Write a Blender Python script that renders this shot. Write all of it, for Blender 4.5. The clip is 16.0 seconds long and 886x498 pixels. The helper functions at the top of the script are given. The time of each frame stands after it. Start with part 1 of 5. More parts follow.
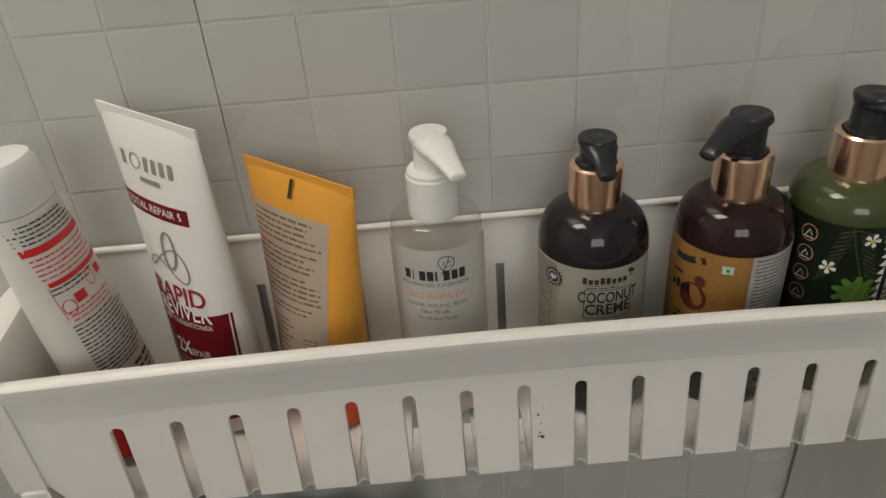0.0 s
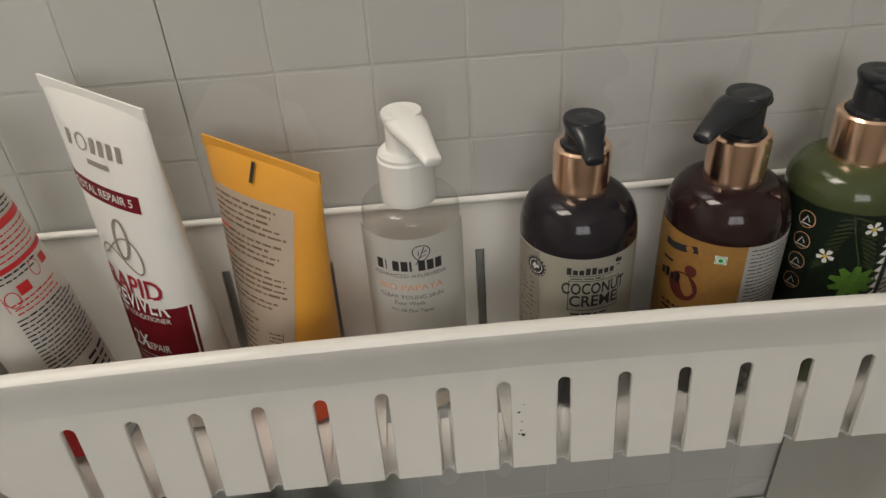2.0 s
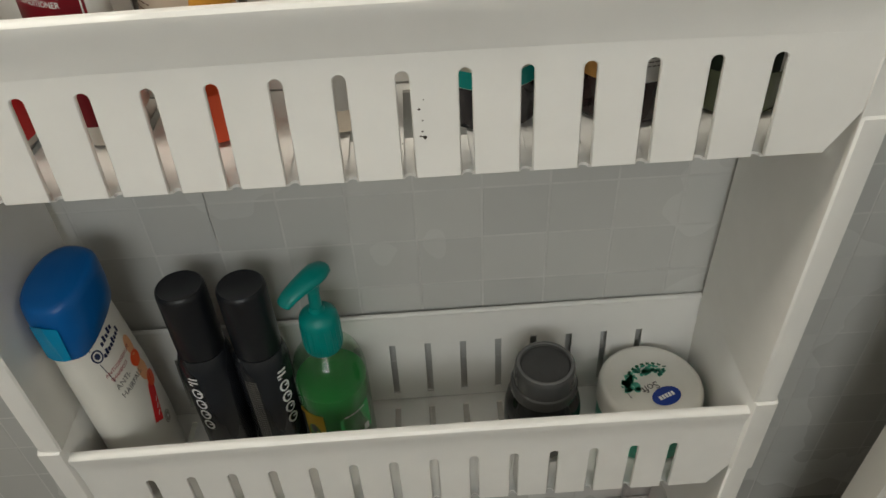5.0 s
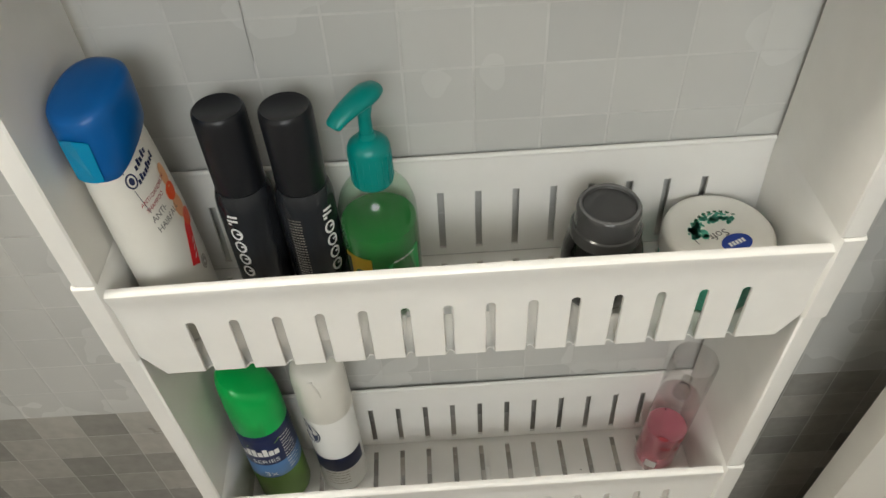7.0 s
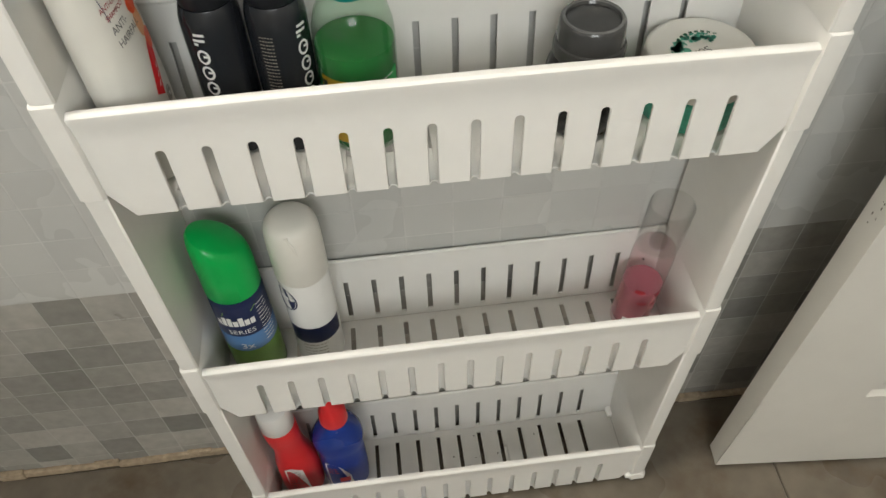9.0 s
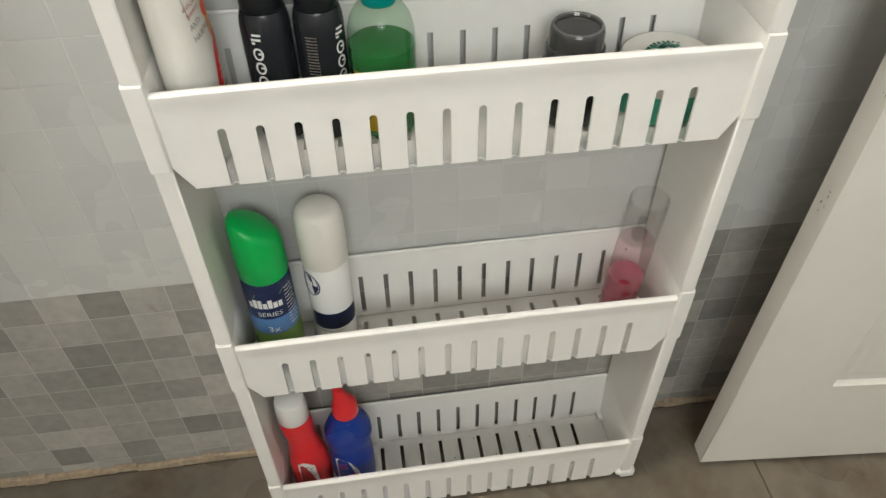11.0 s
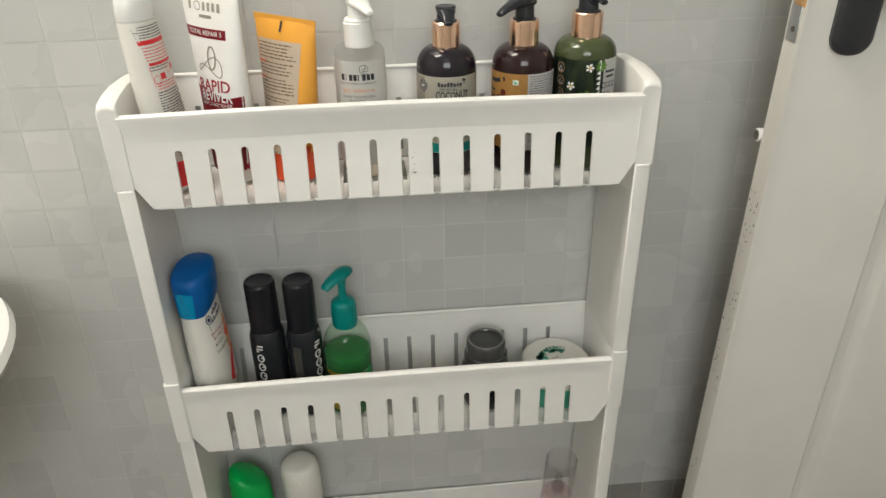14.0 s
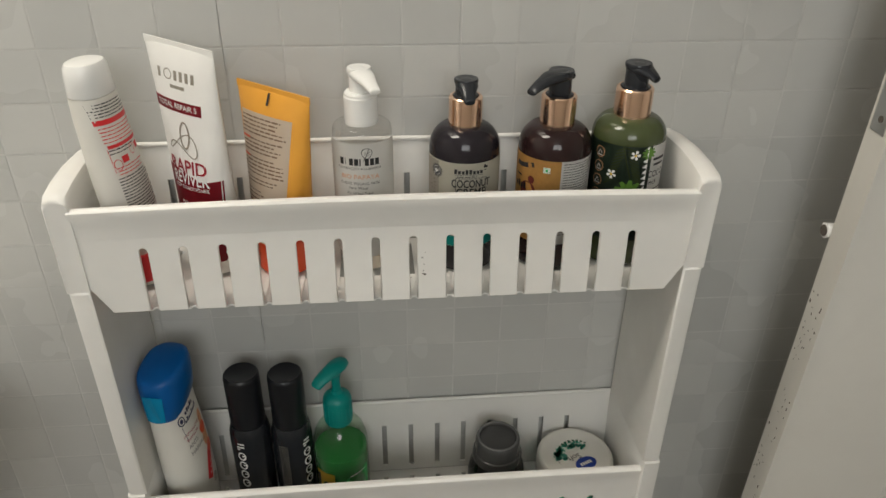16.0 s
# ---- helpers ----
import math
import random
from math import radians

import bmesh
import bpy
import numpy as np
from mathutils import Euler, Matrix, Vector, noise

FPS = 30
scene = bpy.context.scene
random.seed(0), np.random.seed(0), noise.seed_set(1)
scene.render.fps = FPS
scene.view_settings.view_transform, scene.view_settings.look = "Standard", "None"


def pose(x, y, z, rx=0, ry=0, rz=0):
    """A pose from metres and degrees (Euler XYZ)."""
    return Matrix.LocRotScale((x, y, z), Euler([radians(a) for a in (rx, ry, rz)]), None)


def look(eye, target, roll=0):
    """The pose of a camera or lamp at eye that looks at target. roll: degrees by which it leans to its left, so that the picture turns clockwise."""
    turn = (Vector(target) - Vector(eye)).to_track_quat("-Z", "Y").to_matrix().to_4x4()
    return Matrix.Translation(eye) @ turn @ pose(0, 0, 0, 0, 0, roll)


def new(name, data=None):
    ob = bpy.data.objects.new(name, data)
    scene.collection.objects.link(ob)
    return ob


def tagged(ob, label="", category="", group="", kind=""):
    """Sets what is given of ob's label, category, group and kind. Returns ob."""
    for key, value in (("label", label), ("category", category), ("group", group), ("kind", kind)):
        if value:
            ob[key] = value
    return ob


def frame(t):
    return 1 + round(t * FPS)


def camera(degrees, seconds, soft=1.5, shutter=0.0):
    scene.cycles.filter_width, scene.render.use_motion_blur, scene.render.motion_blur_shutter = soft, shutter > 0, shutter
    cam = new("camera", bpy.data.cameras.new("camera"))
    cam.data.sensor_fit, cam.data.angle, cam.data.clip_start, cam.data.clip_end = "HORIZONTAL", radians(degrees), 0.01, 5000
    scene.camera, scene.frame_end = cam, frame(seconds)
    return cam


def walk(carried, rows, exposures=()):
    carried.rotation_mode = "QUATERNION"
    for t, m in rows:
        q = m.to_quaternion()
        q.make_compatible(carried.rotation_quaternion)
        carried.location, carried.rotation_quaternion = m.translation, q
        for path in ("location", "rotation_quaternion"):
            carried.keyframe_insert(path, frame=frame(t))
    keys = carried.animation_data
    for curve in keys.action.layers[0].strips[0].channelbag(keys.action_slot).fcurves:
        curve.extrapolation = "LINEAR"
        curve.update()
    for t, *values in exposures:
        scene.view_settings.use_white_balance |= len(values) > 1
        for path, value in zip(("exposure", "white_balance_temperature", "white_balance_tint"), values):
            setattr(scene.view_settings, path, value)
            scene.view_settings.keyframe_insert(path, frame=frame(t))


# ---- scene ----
cam = camera(62.1, 16.0, soft=1.5)
PATH = [
    (0, (-0.023, 0.015, 1.29), (-0.017, 1.698, 0.209), -4.7),
    (0.5, (-0.043, 0.042, 1.281), (-0.104, 1.69, 0.15), -5.1),
    (1, (-0.054, 0.045, 1.279), (-0.131, 1.68, 0.131), -5.0),
    (1.5, (-0.043, 0.045, 1.281), (-0.082, 1.68, 0.131), -4.8),
    (2, (-0.017, 0.042, 1.283), (0.022, 1.676, 0.132), -4.0),
    (2.5, (0.02, 0.038, 1.277), (0.135, 1.667, 0.123), -3.1),
    (3, (0.046, 0.033, 1.275), (0.168, 1.666, 0.127), -3.2),
    (3.5, (0.054, 0.028, 1.259), (0.153, 1.636, 0.074), -3.3),
    (4, (0.052, 0.014, 1.239), (0.134, 1.604, 0.029), -3.3),
    (4.5, (0.044, -0.008, 1.207), (0.104, 1.538, -0.061), -3.2),
    (5, (0.026, -0.023, 1.182), (0.046, 1.49, -0.125), -3.0),
    (5.2, (0.019, -0.025, 1.172), (-0.003, 1.47, -0.155), -3.5),
    (7.3, (-0.019, -0.043, 1.091), (-0.005, 1.31, -0.382), -3.1),
    (7.5, (-0.02, -0.049, 1.082), (0.021, 1.283, -0.409), -2.5),
    (8, (-0.025, -0.064, 1.066), (0.09, 1.241, -0.446), -1.4),
    (8.5, (-0.034, -0.073, 1.044), (0.089, 1.207, -0.489), -1.8),
    (8.7, (-0.039, -0.078, 1.032), (0.079, 1.185, -0.515), -1.7),
    (10.8, (-0.089, -0.2, 1.036), (0.096, 1.159, -0.419), 0.5),
    (11, (-0.084, -0.211, 1.049), (0.091, 1.183, -0.376), -0.6),
    (11.5, (-0.059, -0.273, 1.102), (0.072, 1.232, -0.208), -2.6),
    (12, (-0.042, -0.333, 1.144), (0.043, 1.257, -0.067), -3.3),
    (12.5, (-0.022, -0.361, 1.182), (0.05, 1.308, 0.083), -3.4),
    (13, (-0.017, -0.376, 1.213), (0.103, 1.325, 0.167), -1.9),
    (13.5, (-0.015, -0.385, 1.241), (0.124, 1.34, 0.238), -1.2),
    (14, (-0.008, -0.381, 1.267), (0.143, 1.365, 0.302), -0.9),
    (14.5, (0.0, -0.371, 1.283), (0.185, 1.366, 0.309), -0.2),
    (15, (-0.005, -0.333, 1.286), (0.146, 1.394, 0.29), -0.1),
    (15.5, (-0.006, -0.279, 1.306), (0.176, 1.438, 0.297), 1.3),
    (16, (-0.008, -0.223, 1.316), (0.147, 1.488, 0.293), 0.7),
]
EXPOSURES = [(0.0, -0.84, 6490, 9), (0.5, -0.93, 6520, 10), (1.0, -0.92, 6510, 9), (2.0, -0.74, 6490, 9), (3.0, -0.58, 6450, 9), (4.0, -0.52, 6410, 8), (5.0, -0.40, 6320, 5), (7.5, 0.48, 6290, 6), (8.0, 0.47, 6290, 6), (8.5, 0.42, 6300, 6), (11.0, 0.52, 6260, 6), (12.0, 0.66, 6220, 6), (12.5, 0.44, 6220, 6), (13.0, 0.08, 6270, 6), (13.5, 0.07, 6270, 6), (14.0, 0.02, 6280, 6), (14.5, -0.21, 6350, 6), (16.0, -0.43, 6380, 7)]
walk(cam, [(t, look(eye, target, roll)) for t, eye, target, roll in PATH], EXPOSURES)

# ---- world and light ----
world = bpy.data.worlds.new("world")
scene.world = world
world.use_nodes = True
world.node_tree.nodes["Background"].inputs[0].default_value = (0.55, 0.6, 0.7, 1)
world.node_tree.nodes["Background"].inputs[1].default_value = 0.05


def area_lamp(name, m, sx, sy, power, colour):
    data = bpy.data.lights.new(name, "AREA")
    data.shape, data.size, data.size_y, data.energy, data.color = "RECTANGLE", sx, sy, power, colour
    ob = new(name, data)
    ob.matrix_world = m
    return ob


LAMP = (-0.62, 0.12, 2.40)
area_lamp("ceiling_lamp_light", pose(LAMP[0], LAMP[1], LAMP[2] - 0.012), 0.58, 0.38, 13, (1.0, 0.9, 0.78))
# added fill from behind the camera, no such source in view
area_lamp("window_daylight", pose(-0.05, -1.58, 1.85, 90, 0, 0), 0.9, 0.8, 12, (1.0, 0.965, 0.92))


# ---- materials ----
def mat(name, colour, rough=0.5, metal=0.0, vary=0.08, scale=60.0, bump=0.0, bump_scale=400.0, clear=0.0, ior=1.45, coat=0.0, random_by="", dark=None, stain=0.0, stain_colour=(0.2, 0.17, 0.13), sss=0.0, spec=0.5):
    m = bpy.data.materials.new(name)
    m.use_nodes = True
    nt = m.node_tree
    n, l = nt.nodes, nt.links
    p = n["Principled BSDF"]
    p.inputs["Metallic"].default_value = metal
    p.inputs["Specular IOR Level"].default_value = spec
    p.inputs["IOR"].default_value = ior
    p.inputs["Transmission Weight"].default_value = clear
    p.inputs["Coat Weight"].default_value = coat
    p.inputs["Coat Roughness"].default_value = 0.08
    if sss:
        p.inputs["Subsurface Weight"].default_value = sss
        p.inputs["Subsurface Scale"].default_value = 0.004
        p.inputs["Subsurface Radius"].default_value = (1, 0.9, 0.8)
    geo = n.new("ShaderNodeNewGeometry")
    fine = n.new("ShaderNodeTexNoise")
    fine.inputs["Scale"].default_value = scale
    fine.inputs["Detail"].default_value = 4
    broad = n.new("ShaderNodeTexNoise")
    broad.inputs["Scale"].default_value = scale / 7
    broad.inputs["Detail"].default_value = 3
    for t in (fine, broad):
        l.new(geo.outputs["Position"], t.inputs["Vector"])
    mixn = n.new("ShaderNodeMath")
    mixn.operation = "ADD"
    l.new(fine.outputs["Fac"], mixn.inputs[0])
    l.new(broad.outputs["Fac"], mixn.inputs[1])
    ramp = n.new("ShaderNodeMapRange")
    ramp.inputs["From Min"].default_value, ramp.inputs["From Max"].default_value = 0.6, 1.4
    ramp.inputs["To Min"].default_value, ramp.inputs["To Max"].default_value = 1 - vary, 1 + vary
    l.new(mixn.outputs[0], ramp.inputs["Value"])
    base = n.new("ShaderNodeMix")
    base.data_type = "RGBA"
    base.inputs["A"].default_value = (*(dark or colour), 1)
    base.inputs["B"].default_value = (*colour, 1)
    base.inputs["Factor"].default_value = 1
    if random_by == "object":
        info = n.new("ShaderNodeObjectInfo")
        l.new(info.outputs["Random"], base.inputs["Factor"])
    elif random_by == "island":
        l.new(geo.outputs["Random Per Island"], base.inputs["Factor"])
    mul = n.new("ShaderNodeMix")
    mul.data_type, mul.blend_type = "RGBA", "MULTIPLY"
    mul.inputs["Factor"].default_value = 1
    l.new(base.outputs["Result"], mul.inputs["A"])
    l.new(ramp.outputs[0], mul.inputs["B"])
    out = mul.outputs["Result"]
    if stain:
        sn = n.new("ShaderNodeTexNoise")
        sn.inputs["Scale"].default_value, sn.inputs["Detail"].default_value = 9.0, 8
        sn.inputs["Roughness"].default_value = 0.65
        l.new(geo.outputs["Position"], sn.inputs["Vector"])
        sr = n.new("ShaderNodeMapRange")
        sr.inputs["From Min"].default_value, sr.inputs["From Max"].default_value = 0.5, 0.72
        sr.inputs["To Max"].default_value = stain
        l.new(sn.outputs["Fac"], sr.inputs["Value"])
        st = n.new("ShaderNodeMix")
        st.data_type = "RGBA"
        st.inputs["B"].default_value = (*stain_colour, 1)
        l.new(sr.outputs[0], st.inputs["Factor"])
        l.new(out, st.inputs["A"])
        out = st.outputs["Result"]
    l.new(out, p.inputs["Base Color"])
    rr = n.new("ShaderNodeMapRange")
    rr.inputs["To Min"].default_value, rr.inputs["To Max"].default_value = rough * 0.8, min(1, rough * 1.2)
    l.new(broad.outputs["Fac"], rr.inputs["Value"])
    l.new(rr.outputs[0], p.inputs["Roughness"])
    if bump:
        b = n.new("ShaderNodeBump")
        b.inputs["Strength"].default_value = bump
        b.inputs["Distance"].default_value = 0.001
        bn = n.new("ShaderNodeTexNoise")
        bn.inputs["Scale"].default_value, bn.inputs["Detail"].default_value = bump_scale, 3
        l.new(geo.outputs["Position"], bn.inputs["Vector"])
        l.new(bn.outputs["Fac"], b.inputs["Height"])
        l.new(b.outputs["Normal"], p.inputs["Normal"])
    return m


def see_through(name, tint, gloss):
    """Thin clear plastic: it lets light straight through and keeps a surface gloss."""
    m = bpy.data.materials.new(name)
    m.use_nodes = True
    n, l = m.node_tree.nodes, m.node_tree.links
    n.remove(n["Principled BSDF"])
    a, b, mix, fr, mul = n.new("ShaderNodeBsdfTransparent"), n.new("ShaderNodeBsdfGlossy"), n.new("ShaderNodeMixShader"), n.new("ShaderNodeLayerWeight"), n.new("ShaderNodeMath")
    a.inputs["Color"].default_value = (*tint, 1)
    b.inputs["Roughness"].default_value = 0.06
    fr.inputs["Blend"].default_value = 0.5
    mul.operation = "POWER"
    mul.inputs[1].default_value = 3.5
    rng = n.new("ShaderNodeMapRange")
    rng.inputs["To Min"].default_value, rng.inputs["To Max"].default_value = 0.035, gloss
    l.new(fr.outputs["Facing"], mul.inputs[0])
    l.new(mul.outputs[0], rng.inputs["Value"])
    l.new(rng.outputs[0], mix.inputs[0])
    l.new(a.outputs[0], mix.inputs[1])
    l.new(b.outputs[0], mix.inputs[2])
    l.new(mix.outputs[0], n["Material Output"].inputs["Surface"])
    return m


def glow(name, colour, strength):
    m = bpy.data.materials.new(name)
    m.use_nodes = True
    p = m.node_tree.nodes["Principled BSDF"]
    p.inputs["Emission Color"].default_value = (*colour, 1)
    p.inputs["Emission Strength"].default_value = strength
    return m


M = {
    "white_plastic": mat("white_plastic", (0.80, 0.785, 0.75), 0.38, vary=0.03, scale=40, bump=0.06, bump_scale=900, stain=0.05, sss=0.08),
    "white_gloss": mat("white_gloss", (0.82, 0.815, 0.79), 0.25, vary=0.02, scale=30),
    "tile": mat("tile", (0.568, 0.566, 0.542), 0.27, vary=0.02, scale=45, random_by="object", dark=(0.506, 0.507, 0.489), bump=0.015, bump_scale=60),
    "tile_rest": mat("tile_rest", (0.568, 0.566, 0.542), 0.27, vary=0.02, scale=45, random_by="island", dark=(0.506, 0.507, 0.489), bump=0.015, bump_scale=60),
    "grout": mat("grout", (0.552, 0.548, 0.525), 0.6, vary=0.08, scale=120),
    "border": mat("border", (0.43, 0.412, 0.375), 0.3, vary=0.2, scale=70, random_by="object", dark=(0.225, 0.219, 0.20), bump=0.1, bump_scale=180),
    "border_rest": mat("border_rest", (0.43, 0.412, 0.375), 0.3, vary=0.2, scale=70, random_by="island", dark=(0.225, 0.219, 0.20), bump=0.1, bump_scale=180),
    "floor": mat("floor", (0.155, 0.132, 0.102), 0.28, vary=0.25, scale=34, stain=0.85, stain_colour=(0.10, 0.065, 0.035), bump=0.15, bump_scale=120),
    "paint": mat("paint", (0.74, 0.72, 0.68), 0.7, vary=0.05, scale=12),
    "door_paint": mat("door_paint", (0.70, 0.68, 0.63), 0.42, vary=0.035, scale=14, bump=0.08, bump_scale=60, stain=0.06),
    # dark marks and dirt, also the painted shade in the bolt's bore
    "scuff": mat("scuff", (0.10, 0.085, 0.07), 0.8, vary=0.3, scale=300),
    "wood": mat("wood", (0.55, 0.33, 0.14), 0.6, vary=0.2, scale=120),
    "steel": mat("steel", (0.55, 0.55, 0.54), 0.35, 1.0, vary=0.1),
    "black_metal": mat("black_metal", (0.025, 0.026, 0.03), 0.35, 0.0, vary=0.15, coat=0.2),
    "ceramic": mat("ceramic", (0.84, 0.83, 0.80), 0.12, vary=0.015, scale=8, coat=0.4),
    "copper": mat("copper", (0.98, 0.68, 0.50), 0.2, 1.0, vary=0.06),
    "black_plastic": mat("black_plastic", (0.018, 0.020, 0.024), 0.26, vary=0.1),
    "matt_black": mat("matt_black", (0.011, 0.012, 0.015), 0.34, vary=0.15, scale=200, spec=0.4),
    "plum": mat("plum", (0.017, 0.014, 0.018), 0.09, vary=0.2, spec=0.4),
    "amber": mat("amber", (0.024, 0.012, 0.012), 0.09, vary=0.2, spec=0.4),
    "olive": mat("olive", (0.060, 0.075, 0.030), 0.13, vary=0.25, scale=50),
    "cream_label": mat("cream_label", (0.66, 0.63, 0.53), 0.42, vary=0.03),
    "white_label": mat("white_label", (0.83, 0.82, 0.79), 0.4, vary=0.03),
    "kraft": mat("kraft", (0.62, 0.34, 0.10), 0.42, vary=0.1, scale=300),
    "orange": mat("orange", (0.76, 0.36, 0.05), 0.35, vary=0.05, bump=0.05, bump_scale=80),
    "pale_label": mat("pale_label", (0.80, 0.70, 0.58), 0.42, vary=0.04),
    "maroon": mat("maroon", (0.34, 0.020, 0.034), 0.3, vary=0.08),
    "red": mat("red", (0.72, 0.03, 0.035), 0.3, vary=0.06),
    "orange_red": mat("orange_red", (0.84, 0.10, 0.025), 0.32, vary=0.06),
    "grey_ink": mat("grey_ink", (0.16, 0.155, 0.15), 0.5, vary=0.05),
    "black_ink": mat("black_ink", (0.03, 0.03, 0.032), 0.5, vary=0.05),
    "brown_ink": mat("brown_ink", (0.24, 0.15, 0.09), 0.5, vary=0.05),
    "peach_ink": mat("peach_ink", (0.80, 0.42, 0.22), 0.5, vary=0.05),
    "silver_ink": mat("silver_ink", (0.36, 0.33, 0.28), 0.4, 0.3, vary=0.05),
    "white_ink": mat("white_ink", (0.80, 0.79, 0.77), 0.45, vary=0.03),
    "leaf_green": mat("leaf_green", (0.10, 0.22, 0.03), 0.45, vary=0.25, scale=500),
    "dark_leaf": mat("dark_leaf", (0.018, 0.032, 0.02), 0.4, vary=0.3, scale=300),
    "green_ink": mat("green_ink", (0.03, 0.15, 0.075), 0.45, vary=0.25, scale=500),
    "yellow": mat("yellow", (0.75, 0.50, 0.05), 0.45, vary=0.1),
    "blue_cap": mat("blue_cap", (0.004, 0.095, 0.33), 0.3, vary=0.05, spec=0.35),
    "blue_panel": mat("blue_panel", (0.006, 0.24, 0.45), 0.25, vary=0.05, spec=0.35),
    "navy": mat("navy", (0.012, 0.02, 0.075), 0.3, vary=0.1),
    "royal": mat("royal", (0.012, 0.045, 0.30), 0.28, vary=0.08),
    "mid_blue": mat("mid_blue", (0.10, 0.22, 0.45), 0.3, vary=0.1),
    "teal": mat("teal", (0.0, 0.22, 0.20), 0.34, vary=0.06),
    "mint": mat("mint", (0.09, 0.43, 0.30), 0.4, vary=0.35, scale=260),
    "bright_green": mat("bright_green", (0.008, 0.42, 0.08), 0.32, vary=0.06),
    "dull_green": mat("dull_green", (0.18, 0.32, 0.07), 0.35, vary=0.1),
    "clear": see_through("clear", (0.965, 0.965, 0.96), 0.75),
    "green_clear": see_through("green_clear", (0.84, 0.94, 0.85), 0.7),
    "green_liquid": mat("green_liquid", (0.045, 0.25, 0.065), 0.12, vary=0.1, clear=0.3, ior=1.33),
    "pink_clear": see_through("pink_clear", (0.95, 0.85, 0.86), 0.7),
    "pink_liquid": mat("pink_liquid", (0.82, 0.34, 0.42), 0.12, vary=0.30, scale=120, clear=0.65, ior=1.33),
    "pale_clear": see_through("pale_clear", (0.90, 0.89, 0.88), 0.5),
    # lighter grey that paints the highlight on the jar lid's edge
    "lid_edge": mat("lid_edge", (0.14, 0.138, 0.135), 0.15, vary=0.1),
    "onion": mat("onion", (0.13, 0.025, 0.02), 0.4, vary=0.3, scale=400),
    "smoke_glass": mat("smoke_glass", (0.016, 0.016, 0.016), 0.1, vary=0.2),
    "smoke_lid": mat("smoke_lid", (0.060, 0.059, 0.058), 0.14, vary=0.15),
    "off_white": mat("off_white", (0.76, 0.74, 0.68), 0.35, vary=0.03),
    "floor_joint": mat("floor_joint", (0.10, 0.085, 0.065), 0.8, vary=0.3),
    "grime": mat("grime", (0.38, 0.30, 0.21), 0.85, vary=0.4, scale=150),
}
M["lamp_glow"] = glow("lamp_glow", (1.0, 0.9, 0.78), 6.0)
# glow for the pane of the added fill window
M["window_glow"] = glow("window_glow", (0.92, 0.96, 1.0), 2.5)


# ---- building helpers ----
def under(ob, parent):
    ob.parent = parent
    if parent is not None and parent.type == "EMPTY":
        ob.matrix_parent_inverse = Matrix.Translation(-parent.location)
    return ob


def part(name, bm, material, parent=None, label="", smooth=38, no_shadow=False):
    bmesh.ops.recalc_face_normals(bm, faces=bm.faces)
    me = bpy.data.meshes.new(name)
    bm.to_mesh(me)
    bm.free()
    me.materials.append(M[material])
    if smooth:
        me.polygons.foreach_set("use_smooth", [True] * len(me.polygons))
        me.set_sharp_from_angle(angle=radians(smooth))
    ob = new(name, me)
    under(ob, parent)
    if label:
        ob["label"] = label
    if no_shadow:
        ob.visible_shadow = False
    return ob


def thing(name, label, category, at=(0, 0, 0), group="", kind=""):
    ob = new(name)
    ob.empty_display_size = 0.02
    ob.location = at
    return tagged(ob, label, category, group, kind)


def box(x0, x1, y0, y1, z0, z1, bevel=0.0, bm=None, segments=2):
    own = bmesh.new()
    bmesh.ops.create_cube(own, size=1)
    for v in own.verts:
        v.co = ((x0 + x1) / 2 + v.co.x * (x1 - x0), (y0 + y1) / 2 + v.co.y * (y1 - y0), (z0 + z1) / 2 + v.co.z * (z1 - z0))
    if bevel:
        bmesh.ops.bevel(own, geom=own.edges[:], offset=bevel, segments=segments, affect="EDGES", profile=0.5)
    if bm is None:
        return own
    me = bpy.data.meshes.new("tmp")
    own.to_mesh(me)
    own.free()
    bm.from_mesh(me)
    bpy.data.meshes.remove(me)
    return bm


def loft(rings, close=True, bm=None):
    """Skin over rings, each a list of points with one count; both ends closed."""
    bm = bm or bmesh.new()
    vs = [[bm.verts.new(p) for p in ring] for ring in rings]
    n = len(vs[0])
    for a, b in zip(vs, vs[1:]):
        for i in range(n):
            bm.faces.new((a[i], a[(i + 1) % n], b[(i + 1) % n], b[i]))
    if close:
        bm.faces.new(vs[0][::-1])
        bm.faces.new(vs[-1])
    return bm


def oval(cx, cy, z, rx, ry, turn=0.0, power=2.0, n=40):
    pts = []
    c, s = math.cos(radians(turn)), math.sin(radians(turn))
    for i in range(n):
        a = 2 * math.pi * i / n
        u = rx * math.copysign(abs(math.cos(a)) ** (2 / power), math.cos(a))
        v = ry * math.copysign(abs(math.sin(a)) ** (2 / power), math.sin(a))
        pts.append((cx + u * c - v * s, cy + u * s + v * c, z))
    return pts


def lathe(profile, cx=0.0, cy=0.0, n=48, bm=None):
    return loft([oval(cx, cy, z, r, r, n=n) for r, z in profile], bm=bm)


def tube(points, radii, n=14, bm=None, flat=1.0):
    """A round bar through points; flat squashes it in height."""
    rings = []
    pts = [Vector(p) for p in points]
    for i, p in enumerate(pts):
        d = (pts[min(i + 1, len(pts) - 1)] - pts[max(i - 1, 0)]).normalized()
        side = d.cross(Vector((0, 0, 1)))
        side = side.normalized() if side.length > 1e-4 else Vector((1, 0, 0))
        up = side.cross(d).normalized()
        r = radii[i] if isinstance(radii, (list, tuple)) else radii
        rings.append([p + side * r * math.cos(2 * math.pi * k / n) + up * r * flat * math.sin(2 * math.pi * k / n) for k in range(n)])
    return loft(rings, bm=bm)


